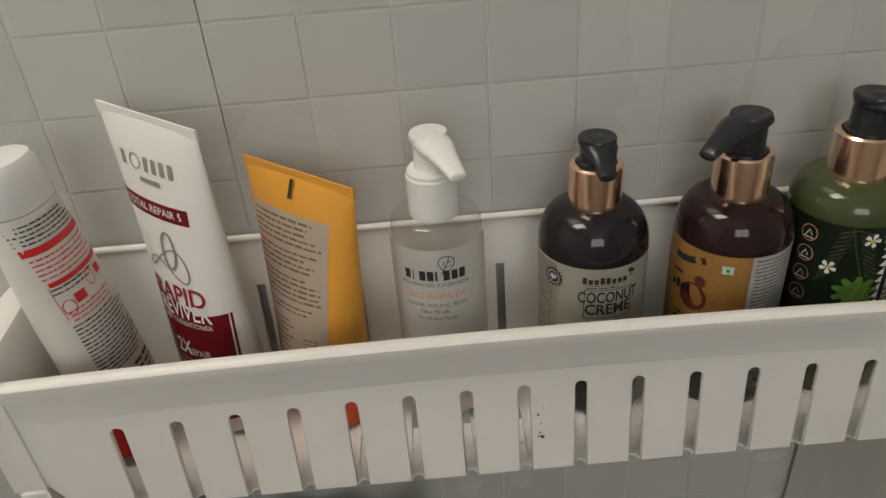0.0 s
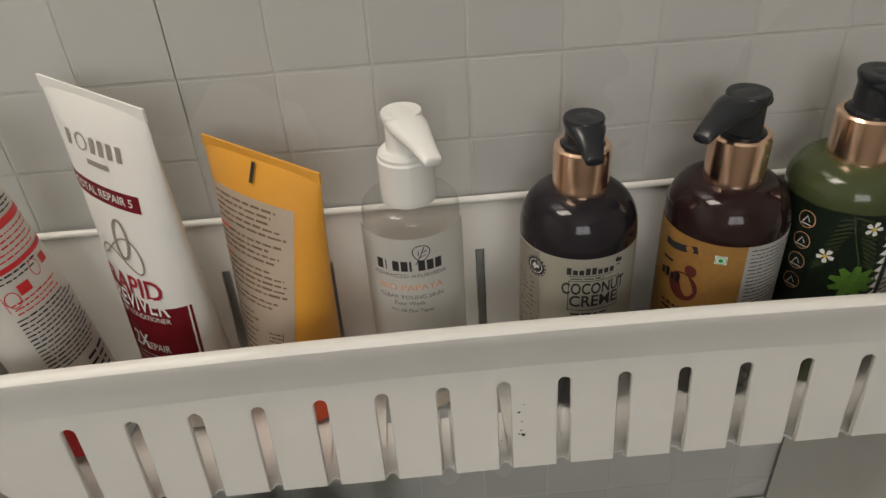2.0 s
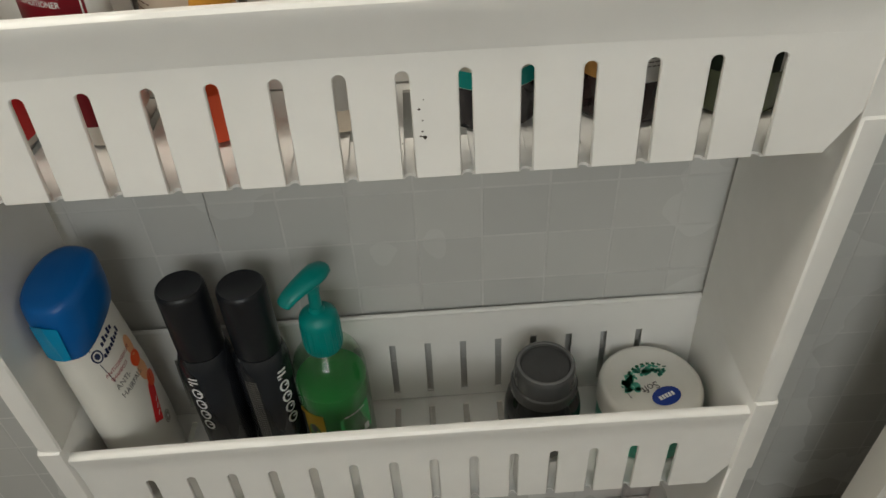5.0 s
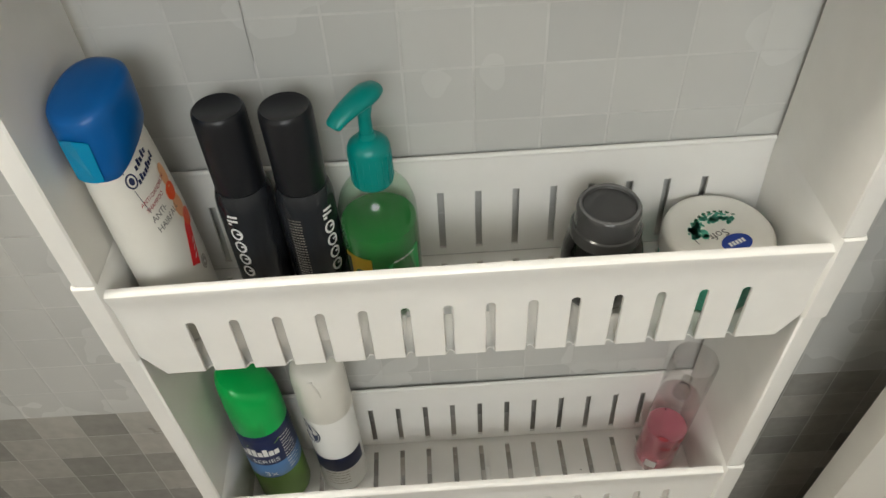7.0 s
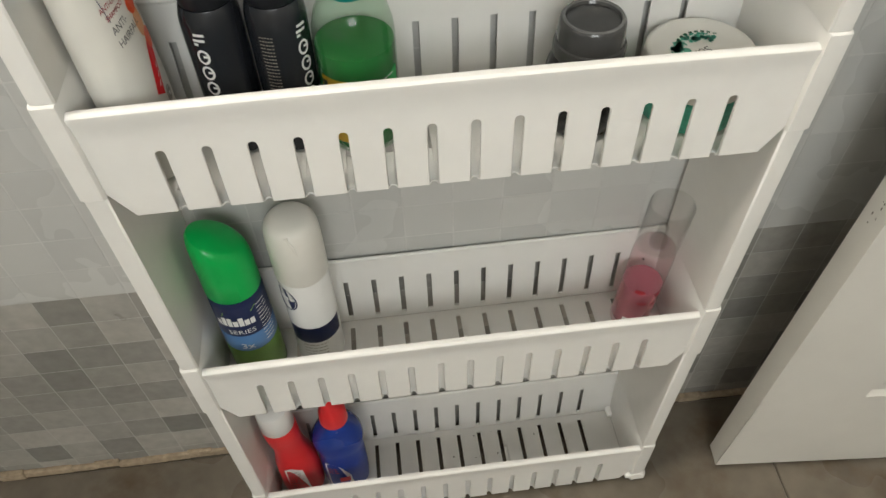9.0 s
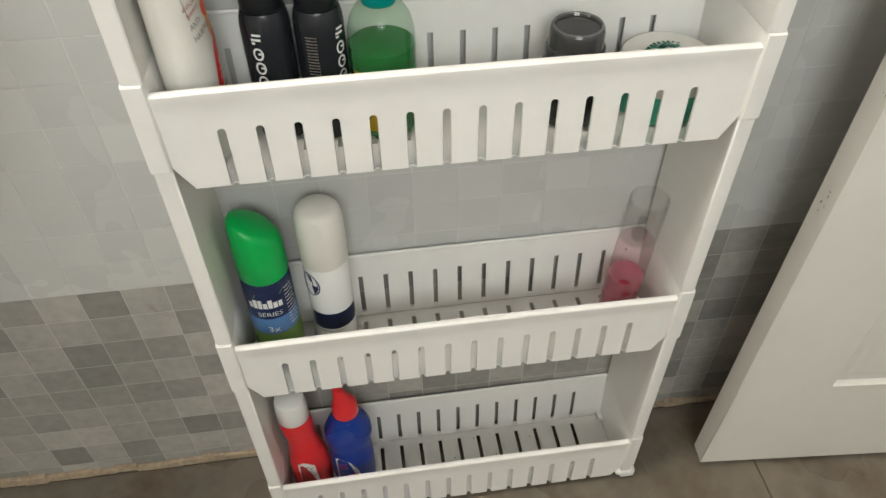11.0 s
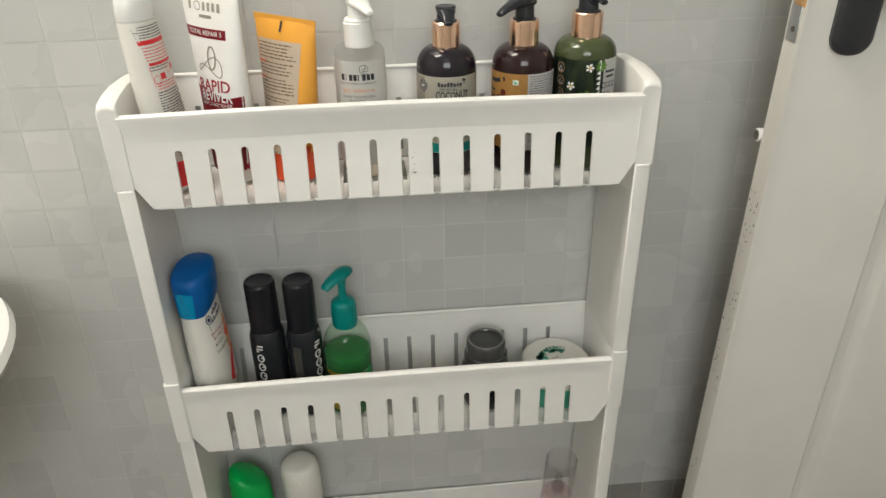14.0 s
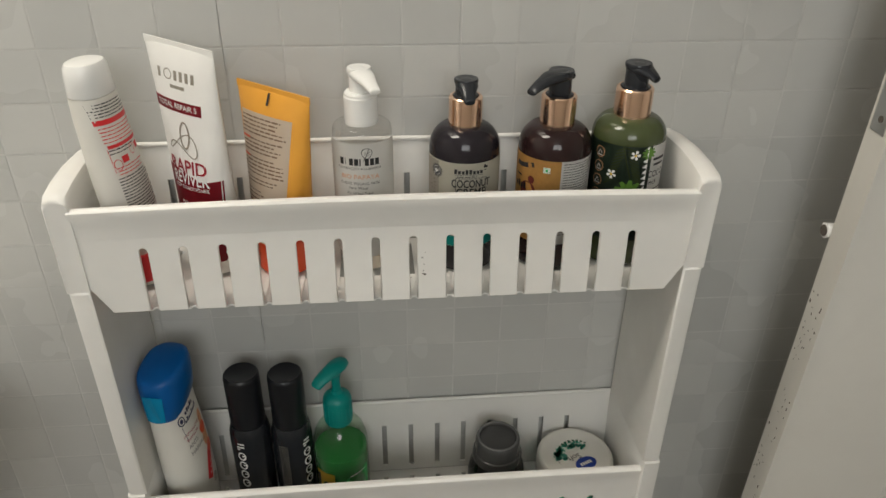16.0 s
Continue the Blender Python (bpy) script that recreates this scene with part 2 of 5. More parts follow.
def text_shape(words, size, bold=0.0):
    """Flat letters as (vertices, faces), centred on 0."""
    curve = bpy.data.curves.new("letters", "FONT")
    curve.body, curve.size, curve.resolution_u = words, size, 3
    curve.align_x, curve.align_y, curve.offset = "CENTER", "CENTER", size * bold
    ob = bpy.data.objects.new("letters", curve)
    scene.collection.objects.link(ob)
    bpy.context.view_layer.update()
    me = bpy.data.meshes.new_from_object(ob.evaluated_get(bpy.context.evaluated_depsgraph_get()))
    vs, fs = [v.co.copy() for v in me.vertices], [tuple(p.vertices) for p in me.polygons]
    bpy.data.objects.remove(ob)
    bpy.data.curves.remove(curve)
    bpy.data.meshes.remove(me)
    return vs, fs


def words(body, u, v, size, wide=1.0, turn=0.0, bold=0.0):
    vs, fs = text_shape(body, size, bold)
    c, s = math.cos(radians(turn)), math.sin(radians(turn))
    return [(u + p.x * wide * c - p.y * s, v + p.x * wide * s + p.y * c) for p in vs], fs


def bar(u0, v0, u1, v1, turn=0.0):
    n = max(1, int(abs(u1 - u0) / 0.003))
    pts = []
    um, vm = (u0 + u1) / 2, (v0 + v1) / 2
    c, s = math.cos(radians(turn)), math.sin(radians(turn))
    for i in range(n + 1):
        u = u0 + (u1 - u0) * i / n
        pts += [(u, v0), (u, v1)]
    pts = [(um + (u - um) * c - (v - vm) * s, vm + (u - um) * s + (v - vm) * c) for u, v in pts]
    return pts, [(2 * i, 2 * i + 2, 2 * i + 3, 2 * i + 1) for i in range(n)]


def disc(u, v, ru, rv, n=20):
    return [(u + ru * math.cos(2 * math.pi * i / n), v + rv * math.sin(2 * math.pi * i / n)) for i in range(n)], [tuple(range(n))]


def shape(points):
    return list(points), [tuple(range(len(points)))]


def ring(u, v, ru, rv, w, n=28):
    pts = []
    for i in range(n):
        a = 2 * math.pi * i / n
        pts += [(u + ru * math.cos(a), v + rv * math.sin(a)), (u + (ru - w) * math.cos(a), v + (rv - w) * math.sin(a))]
    return pts, [(2 * i, (2 * i + 2) % (2 * n), (2 * i + 3) % (2 * n), 2 * i + 1) for i in range(n)]


def stroke(points, w):
    """A ribbon of width w through (u, v) points."""
    pts = []
    for i, (u, v) in enumerate(points):
        a, b = points[max(i - 1, 0)], points[min(i + 1, len(points) - 1)]
        d = Vector((b[0] - a[0], b[1] - a[1])).normalized()
        pts += [(u - d.y * w / 2, v + d.x * w / 2), (u + d.y * w / 2, v - d.x * w / 2)]
    return pts, [(2 * i, 2 * i + 2, 2 * i + 3, 2 * i + 1) for i in range(len(points) - 1)]


def lines(u0, v0, width, count, pitch, height, seed, slope=0.0):
    """Rows of unreadable small print as word-long bars."""
    rnd, out = random.Random(seed), []
    for k in range(count):
        u, v, end = u0, v0 - k * pitch, u0 + width * rnd.uniform(0.75, 1.0)
        while u < end:
            w = rnd.uniform(1.5, 5.5) * height
            h = height * rnd.uniform(0.7, 1.0)
            out.append(bar(u, v + slope * (u - u0), min(u + w, end), v + slope * (u - u0) + h))
            u += w + height * 0.8
    return out


def printed(name, material, parent, surface, items, label="", lift=0.0006):
    """Flat shapes laid on a curved surface(u, v, lift)."""
    vs, fs = [], []
    for pts, faces in items:
        k = len(vs)
        vs += [surface(u, v, lift) for u, v in pts]
        fs += [tuple(k + i for i in f) for f in faces]
    me = bpy.data.meshes.new(name)
    me.from_pydata([tuple(p) for p in vs], [], fs)
    me.materials.append(M[material])
    ob = new(name, me)
    under(ob, parent)
    if label:
        ob["label"] = label
    return ob


def round_surface(cx, cy, r, front=0.0):
    """u runs round the bottle in metres from the direction front (degrees, 0 to the room, positive to +x)."""
    def at(u, v, lift):
        a = radians(front) + u / r
        return Vector((cx + (r + lift) * math.sin(a), cy - (r + lift) * math.cos(a), v))
    return at


def shifted(surface, du, dv, ku=1.0):
    """The same surface with its print moved along it."""
    def at(u, v, lift):
        return surface(u * ku + du, v + dv, lift)
    return at


def band(surface, u0, u1, v0, v1, lift, nu=28, nv=2):
    """A wrapped label with a little thickness."""
    bm = bmesh.new()
    grid = [[bm.verts.new(surface(u0 + (u1 - u0) * i / nu, v0 + (v1 - v0) * j / nv, lift)) for i in range(nu + 1)] for j in range(nv + 1)]
    for j in range(nv):
        for i in range(nu):
            bm.faces.new((grid[j][i], grid[j][i + 1], grid[j + 1][i + 1], grid[j + 1][i]))
    bmesh.ops.solidify(bm, geom=bm.faces[:], thickness=0.0002)
    return bm


# ---- room ----
WALL_Y, FLOOR_Z = 0.414, -0.010
tagged(part("floor", box(-1.35, 1.5, -1.6, 0.5, FLOOR_Z - 0.1, FLOOR_Z - 0.0015), "floor_joint", smooth=0), "dull grey-brown stone floor tiles with damp stains", "floor", kind="structure")
wall_back = tagged(part("wall_north", box(-1.35, 1.5, WALL_Y + 0.0008, WALL_Y + 0.12, -0.1, 2.45), "grout", smooth=0), "bathroom wall of small pale grey tiles over a dark tiled border", "wall", kind="structure")
for name, b in (("wall_west", (-1.47, -1.35, -1.7, 0.52)), ("wall_east", (1.5, 1.62, -1.7, 0.52)), ("wall_south", (-1.47, 1.62, -1.72, -1.6))):
    tagged(part(name, box(*b, -0.1, 2.45), "paint", smooth=0), "plain pale grey bathroom wall", "wall", kind="structure")
tagged(part("ceiling", box(-1.47, 1.62, -1.72, 0.52, 2.45, 2.55), "paint", smooth=0), "plain white painted ceiling", "ceiling", kind="structure")
# unseen window, added to house the front fill light
window = thing("window_1", "unseen frosted window added behind the camera for front fill light", "window", (-0.05, -1.595, 1.4), kind="structure")
part("pane", box(-0.50, 0.40, -1.599, -1.594, 1.45, 2.25), "window_glow", window)
for b in ((-0.56, -0.50, 1.39, 2.31), (0.40, 0.46, 1.39, 2.31), (-0.50, 0.40, 1.39, 1.45), (-0.50, 0.40, 2.25, 2.31), (-0.065, -0.035, 1.45, 2.25)):
    part("window_frame", box(b[0], b[1], -1.6, -1.575, b[2], b[3], 0.004), "white_gloss", window)
lamp = thing("ceiling_lamp", "flat white square lamp panel fixed to the ceiling", "lamp", (LAMP[0], LAMP[1], 2.45))
part("housing", box(LAMP[0] - 0.31, LAMP[0] + 0.31, LAMP[1] - 0.21, LAMP[1] + 0.21, LAMP[2] + 0.01, 2.449, 0.008), "white_gloss", lamp)
part("diffuser", box(LAMP[0] - 0.29, LAMP[0] + 0.29, LAMP[1] - 0.19, LAMP[1] + 0.19, LAMP[2], LAMP[2] + 0.009, 0.003), "lamp_glow", lamp)

# thin open joint between two large tiles, and the grimy foot of the wall
joint = bmesh.new()
rnd = random.Random(4)
for z0, z1, w in ((1.118, 1.45, 0.0003), (0.83, 0.875, 0.0003)):
    pts = [(-0.1400 + rnd.uniform(-0.0003, 0.0003), z0 + (z1 - z0) * k / 8) for k in range(9)]
    vs, fs = stroke(pts, w)
    vv = [joint.verts.new((u, WALL_Y - 0.0006, v)) for u, v in vs]
    for f in fs:
        joint.faces.new([vv[i] for i in f])
bmesh.ops.solidify(joint, geom=joint.faces[:], thickness=0.0005)
part("joint_crack", joint, "grey_ink", wall_back, "dark hairline crack in the joint", smooth=0)
grime = bmesh.new()
for x in range(60):
    xa = -1.0 + x * 0.034
    if -0.3 < xa < 0.22:
        continue
    h = FLOOR_Z + 0.010 + 0.008 * rnd.random()
    box(xa, xa + 0.036, WALL_Y - 0.004 - 0.005 * rnd.random(), WALL_Y + 0.001, FLOOR_Z - 0.001, h, 0.0015, grime, 1)
tagged(part("baseboard", grime, "grime", wall_back), "grimy mortar fillet along the foot of the wall")


# ---- rolling rack ----
RIMS = (1.052, 0.7325, 0.413, 0.0960)
SLOTS = [-0.2005 + 0.0307 * k for k in range(14)]


def hollow(rim):
    """How far the upper front of a basket bows in: only the top one does."""
    return 0.008 if rim > 1 else 0.001


def arch(x):
    return max(0.0, 1 - (x / 0.25) ** 2)


def pane(x, rim):
    """The face of a basket front just under its rim."""
    return 0.2948 + hollow(rim) * arch(x)


def foot(x):
    """The face of a basket front at its lower edge."""
    return 0.2938 + 0.001 * arch(x)


def crisp(bm, width, below):
    edges = [e for e in bm.edges if min(v.co.z for v in e.verts) < below and len(e.link_faces) == 2 and e.calc_face_angle(0) > 1.0]
    bmesh.ops.bevel(bm, geom=edges, offset=width, segments=1, affect="EDGES", clamp_overlap=True)


def front_panel_mesh(rim):
    zb, zs, zt, w = rim - 0.0948, rim - 0.0365, rim - 0.0276, 0.0033
    bm = bmesh.new()

    def quad(*p):
        bm.faces.new([bm.verts.new((x, 0.2965, z)) for x, z in p])

    for xs in SLOTS:
        arc = [(xs - w * math.cos(math.pi * j / 6), zs - w + w * math.sin(math.pi * j / 6)) for j in range(7)]
        for a, b in zip(arc, arc[1:]):
            quad(a, b, (b[0], zt), (a[0], zt))
    for a, b in zip(SLOTS, SLOTS[1:]):
        quad((a + w, zb), (b - w, zb), (b - w, zs - w), (a + w, zs - w))
        quad((a + w, zs - w), (b - w, zs - w), (b - w, zt), (a + w, zt))
    for s in (-1, 1):
        e = (SLOTS[-1] if s > 0 else -SLOTS[0]) + w
        quad((s * e, zb), (s * 0.2335, zb), (s * 0.2475, zb + 0.024), (s * 0.2475, zs - w), (s * e, zs - w))
        quad((s * e, zs - w), (s * 0.2475, zs - w), (s * 0.2475, zt), (s * e, zt))
    bmesh.ops.remove_doubles(bm, verts=bm.verts[:], dist=1e-5)
    bmesh.ops.recalc_face_normals(bm, faces=bm.faces)
    bmesh.ops.solidify(bm, geom=bm.faces[:], thickness=0.0032)
    low = min(v.co.y for v in bm.verts)
    for v in bm.verts:
        f = (zt - v.co.z) / (zt - zb)
        v.co.y += pane(v.co.x, rim) * (1 - f) + foot(v.co.x) * f - low
    crisp(bm, 0.0006, zt - 0.0005)
    return bm


def rim_mesh(rim):
    rings = []
    for i in range(33):
        x = -0.2495 + 0.499 * i / 32
        y, z = 0.2974 + 0.5 * hollow(rim) * arch(x), rim - 0.004
        prof = [(0.0019, -0.0236), (-0.0013, -0.0236), (-0.0015, -0.018), (-0.0022, -0.012), (-0.0034, -0.006), (-0.0046, -0.001), (-0.0046, 0.002), (-0.003, 0.0038), (0, 0.0044), (0.0024, 0.0036), (0.003, 0.0012), (0.0024, -0.005), (0.0019, -0.014)]
        lift = 0.002 * arch(x)
        ring_pts = []
        for a, b in prof:
            w = min(1.0, max(0.0, (-0.004 - b) / 0.0196))
            ring_pts.append((x, (y + a) * (1 - w) + (pane(x, rim) + a + 0.0013) * w, z + b + lift * (b + 0.0236) / 0.028))
        rings.append(ring_pts)
    return loft(rings)


def tray_mesh(rim):
    z = rim - 0.093
    bm = bmesh.new()

    def quad(x0, x1, y0, y1):
        n = max(1, int((x1 - x0) / 0.008))
        for k in range(n):
            a, b = x0 + (x1 - x0) * k / n, x0 + (x1 - x0) * (k + 1) / n
            bm.faces.new([bm.verts.new((x, foot(x) + 0.0032 + 2.0 * max(0.0, abs(x) - 0.2315) if y < 0.31 else y, z)) for x, y in ((a, y0), (b, y0), (b, y1), (a, y1))])

    w, ys = 0.0027, (0.2995, 0.335, 0.391, 0.4005)
    xs = [-0.2475] + [x for s in SLOTS for x in (s - w, s + w)] + [0.2475]
    for i in range(len(xs) - 1):
        for j in range(3):
            if i % 2 == 1 and j == 0:
                # rounded end of the front slot, cut into the tray
                m, h = (xs[i] + xs[i + 1]) / 2, (xs[i + 1] - xs[i]) / 2
                arc = [(m - h * math.cos(math.pi * k / 6), foot(m) + 0.0034 + 0.0024 * math.sin(math.pi * k / 6)) for k in range(7)]
                for p, q in zip(arc, arc[1:]):
                    bm.faces.new([bm.verts.new((x, y, z)) for x, y in (p, q, (q[0], ys[1]), (p[0], ys[1]))])
            elif not (i % 2 == 1 and j == 1):
                quad(xs[i], xs[i + 1], ys[j], ys[j + 1])
    bmesh.ops.remove_doubles(bm, verts=bm.verts[:], dist=1e-5)
    bmesh.ops.recalc_face_normals(bm, faces=bm.faces)
    bmesh.ops.solidify(bm, geom=bm.faces[:], thickness=0.0018)
    top = max(v.co.z for v in bm.verts)
    for v in bm.verts:
        v.co.z += z - top
    return bm


def back_panel_mesh(rim):
    zb, zt = rim - 0.093, rim + 0.006
    s0, s1, w = rim - 0.086, rim - 0.027, 0.0028
    bm = bmesh.new()

    def quad(*p):
        bm.faces.new([bm.verts.new((x, 0.3995 + 0.0085 * (z - zb) / (zt - zb), z)) for x, z in p])

    xs = [-0.2475] + [x for s in SLOTS for x in (s - w, s + w)] + [0.2475]
    for i in range(len(xs) - 1):
        a, b = xs[i], xs[i + 1]
        quad((a, zb), (b, zb), (b, s0), (a, s0))
        if i % 2 == 0:
            quad((a, s0), (b, s0), (b, s1), (a, s1))
        quad((a, s1), (b, s1), (b, zt), (a, zt))
    bmesh.ops.remove_doubles(bm, verts=bm.verts[:], dist=1e-5)
    bmesh.ops.recalc_face_normals(bm, faces=bm.faces)
    bmesh.ops.solidify(bm, geom=bm.faces[:], thickness=-0.0025)
    # rolled top edge
    tube([(-0.2475 + 0.495 * i / 12, 0.4088, zt) for i in range(13)], 0.0024, 10, bm)
    return bm


def side_plan(side, grow):
    """Plan of a side: a rounded front post, a thin web and a back post."""
    o = 0.2648 + grow
    pts = [(0.2475, 0.2938), (0.2490, 0.2926 - grow), (o - 0.004, 0.2926 - grow), (o - 0.0012, 0.2936 - grow), (o, 0.2955), (o, 0.3035), (o - 0.002, 0.3065),
           (0.2535, 0.309), (0.2520, 0.312), (0.2520, 0.398), (0.258, 0.4005), (0.260, 0.403), (0.260, 0.4085), (0.2495, 0.4085), (0.2475, 0.407)]
    return [(side * x, y) for x, y in pts]


def side_mesh(side, z0, z1, grow):
    rings = []
    for z, g in ((z0, grow - 0.0012), (z0 + 0.0015, grow), (z1 - 0.0015, grow), (z1, grow - 0.0012)):
        rings.append([(x, y, z) for x, y in side_plan(side, g)])
    return loft(rings)


def cap_mesh(side, rim):
    """The rounded hump that tops each end of the rack."""
    rings = []
    # y, inner x, outer x, top
    for y, xi, xo, t in ((0.2938, 0.2476, 0.2638, 0.0060), (0.2934, 0.2474, 0.2652, 0.0082), (0.2946, 0.2472, 0.2662, 0.0105), (0.300, 0.2470, 0.2668, 0.0135),
                         (0.318, 0.2470, 0.2668, 0.0165), (0.345, 0.2472, 0.2666, 0.0180), (0.380, 0.2474, 0.2660, 0.0160), (0.401, 0.2478, 0.2652, 0.0125), (0.4085, 0.249, 0.264, 0.009)):
        zb, zt, xm = rim - 0.074, rim + t, (xi + xo) / 2
        h = (xo - xi) / 2
        prof = [(xi, zb), (xi, zt - 0.006), (xi + 0.0015, zt - 0.0022), (xm - h * 0.35, zt), (xm + h * 0.35, zt), (xo - 0.0015, zt - 0.0025), (xo, zt - 0.007), (xo, zb)]
        rings.append([(side * x, y, z) for x, z in prof])
    return loft(rings)


def build_rack():
    rack = thing("storage_rack", "slim white plastic four-tier rolling storage rack with slotted baskets", "rack", (0, 0.351, 0))
    trays = []
    for k, rim in enumerate(RIMS):
        tray = part("basket", tray_mesh(rim), "white_plastic", rack)
        trays.append(tray)
        part("front_panel", front_panel_mesh(rim), "white_plastic", tray)
        part("rim", rim_mesh(rim), "white_plastic", tray)
        part("back_panel", back_panel_mesh(rim), "white_plastic", tray)
        for side in (-1, 1):
            if k:
                part("basket_end", side_mesh(side, rim - 0.074, rim + (0.004 if k == 0 else 0.011), 0.0016), "white_plastic", tray)
            low = RIMS[k + 1] + 0.0105 if k < 3 else 0.002
            part("side_post", side_mesh(side, low, rim - 0.0735, 0.0), "white_plastic", rack)
            if k == 0:
                part("end_cap", cap_mesh(side, rim), "white_plastic", rack)
    for sx in (-1, 1):
        for y in (0.300, 0.396):
            b = tube([(sx * 0.247, y, -0.0005), (sx * 0.251, y, -0.0005), (sx * 0.269, y, -0.0005), (sx * 0.273, y, -0.0005)], [0.005, 0.0093, 0.0093, 0.005], 20)
            c = part("castor", b, "white_plastic", rack)
            part("castor_cover", box(sx * 0.252 - 0.012, sx * 0.252 + 0.012, y - 0.010, y + 0.010, 0.004, 0.014, 0.004), "white_plastic", c)
    rack.rotation_euler.z = radians(0.5)
    # crumbs of dirt lying on the two lower trays
    r3 = random.Random(33)
    for tray, rim, count in ((trays[2], RIMS[2], 9), (trays[3], RIMS[3], 16)):
        crumbs = bmesh.new()
        for k in range(count):
            x, y, w = SLOTS[r3.randrange(5, 14)] + r3.choice((-1, 1)) * r3.uniform(0.006, 0.013), r3.uniform(0.305, 0.392), r3.uniform(0.0004, 0.0014)
            loft([[(x + w * q * r3.uniform(0.6, 1.1) * math.cos(a), y + w * q * r3.uniform(0.6, 1.1) * math.sin(a), rim - 0.0931 + h) for a in [math.pi * i / 3 for i in range(6)]] for q, h in ((1, 0), (0.6, 0.0006))], bm=crumbs)
        part("dirt", crumbs, "scuff", tray, "small crumbs of dirt")["kind"] = "stuff"
    # ink specks on the front of the top basket
    def front(x, z):
        f = (RIMS[0] - 0.0276 - z) / 0.0672
        return pane(x, RIMS[0]) * (1 - f) + foot(x) * f

    speck = bmesh.new()
    r2 = random.Random(9)
    for x, z, w in ((0.0215, 0.996, 0.0011), (0.023, 0.990, 0.0006), (0.0225, 0.984, 0.0008), (0.0235, 0.981, 0.0016), (0.0215, 0.9815, 0.0008), (0.012, 0.978, 0.0006), (0.024, 1.001, 0.0005)):
        vs = [speck.verts.new((x + w * r2.uniform(0.5, 1) * math.cos(a), front(x, z) - 0.0004, z + w * r2.uniform(0.4, 1) * math.sin(a))) for a in [2 * math.pi * i / 9 for i in range(9)]]
        speck.faces.new(vs)
    bmesh.ops.solidify(speck, geom=speck.faces[:], thickness=0.0002)
    part("ink_speck", speck, "scuff", rack, "small dark ink specks", smooth=0)
    return rack


build_rack()
F1, F2, F3, F4 = [r - 0.093 for r in RIMS]


def settle(ob, top):
    """Stretch a thing that was drawn 9 mm above its shelf down to it, keeping its top."""
    old = ob.location.z
    k = (top - old + 0.009) / (top - old)
    for c in ob.children_recursive:
        inv = c.matrix_basis.translation.z
        for v in c.data.vertices:
            v.co.z = top - (top - v.co.z - inv) * k - inv
    return ob


# ---- pump bottles ----
def spout(cx, cy, z, aim, length, material, parent, r=0.0105, drop=0.010, wide=0.0105):
    """A pump head: short stem, domed press and a beak that droops towards aim (degrees, 0 to the room, positive to +x)."""
    d = Vector((math.sin(radians(aim)), -math.cos(radians(aim)), 0))
    s = Vector((-d.y, d.x, 0))
    c = Vector((cx, cy, z))
    top = part("pump_head", lathe([(r * 0.80, z - 0.0115), (r * 0.86, z - 0.0070), (r * 0.98, z - 0.0030), (r, z - 0.0012), (r * 0.95, z - 0.0002), (r * 0.8, z), (r * 0.5, z - 0.0005), (0.001, z - 0.0006)], cx, cy, 40), material, parent)
    sections = []
    # along the beak: share of the reach, half width, drop of the top, thickness
    for q, w, dz, h in ((-0.20, 0.86, 0.0003, 0.0090), (0.10, 0.96, -0.0001, 0.0096), (0.30, 0.92, 0.0001, 0.0094), (0.45, 0.80, 0.0008, 0.0088), (0.60, 0.66, 0.0014 + drop * 0.18, 0.0076), (0.75, 0.56, 0.0014 + drop * 0.42, 0.0066), (0.90, 0.49, 0.0014 + drop * 0.75, 0.0055), (0.985, 0.44, 0.0014 + drop * 0.97, 0.0046), (1.0, 0.36, 0.0018 + drop, 0.0036)):
        p = c + d * (length * q) - Vector((0, 0, dz + h / 2))
        ring_pts = []
        for k in range(20):
            a = 2 * math.pi * k / 20
            cc, ss = math.cos(a), math.sin(a)
            ring_pts.append(p + s * wide * w * math.copysign(abs(cc) ** 0.85, cc) + Vector((0, 0, h / 2 * math.copysign(abs(ss) ** 0.85, ss))))
        sections.append(ring_pts)
    part("spout", loft(sections), material, top, smooth=75)
    return top


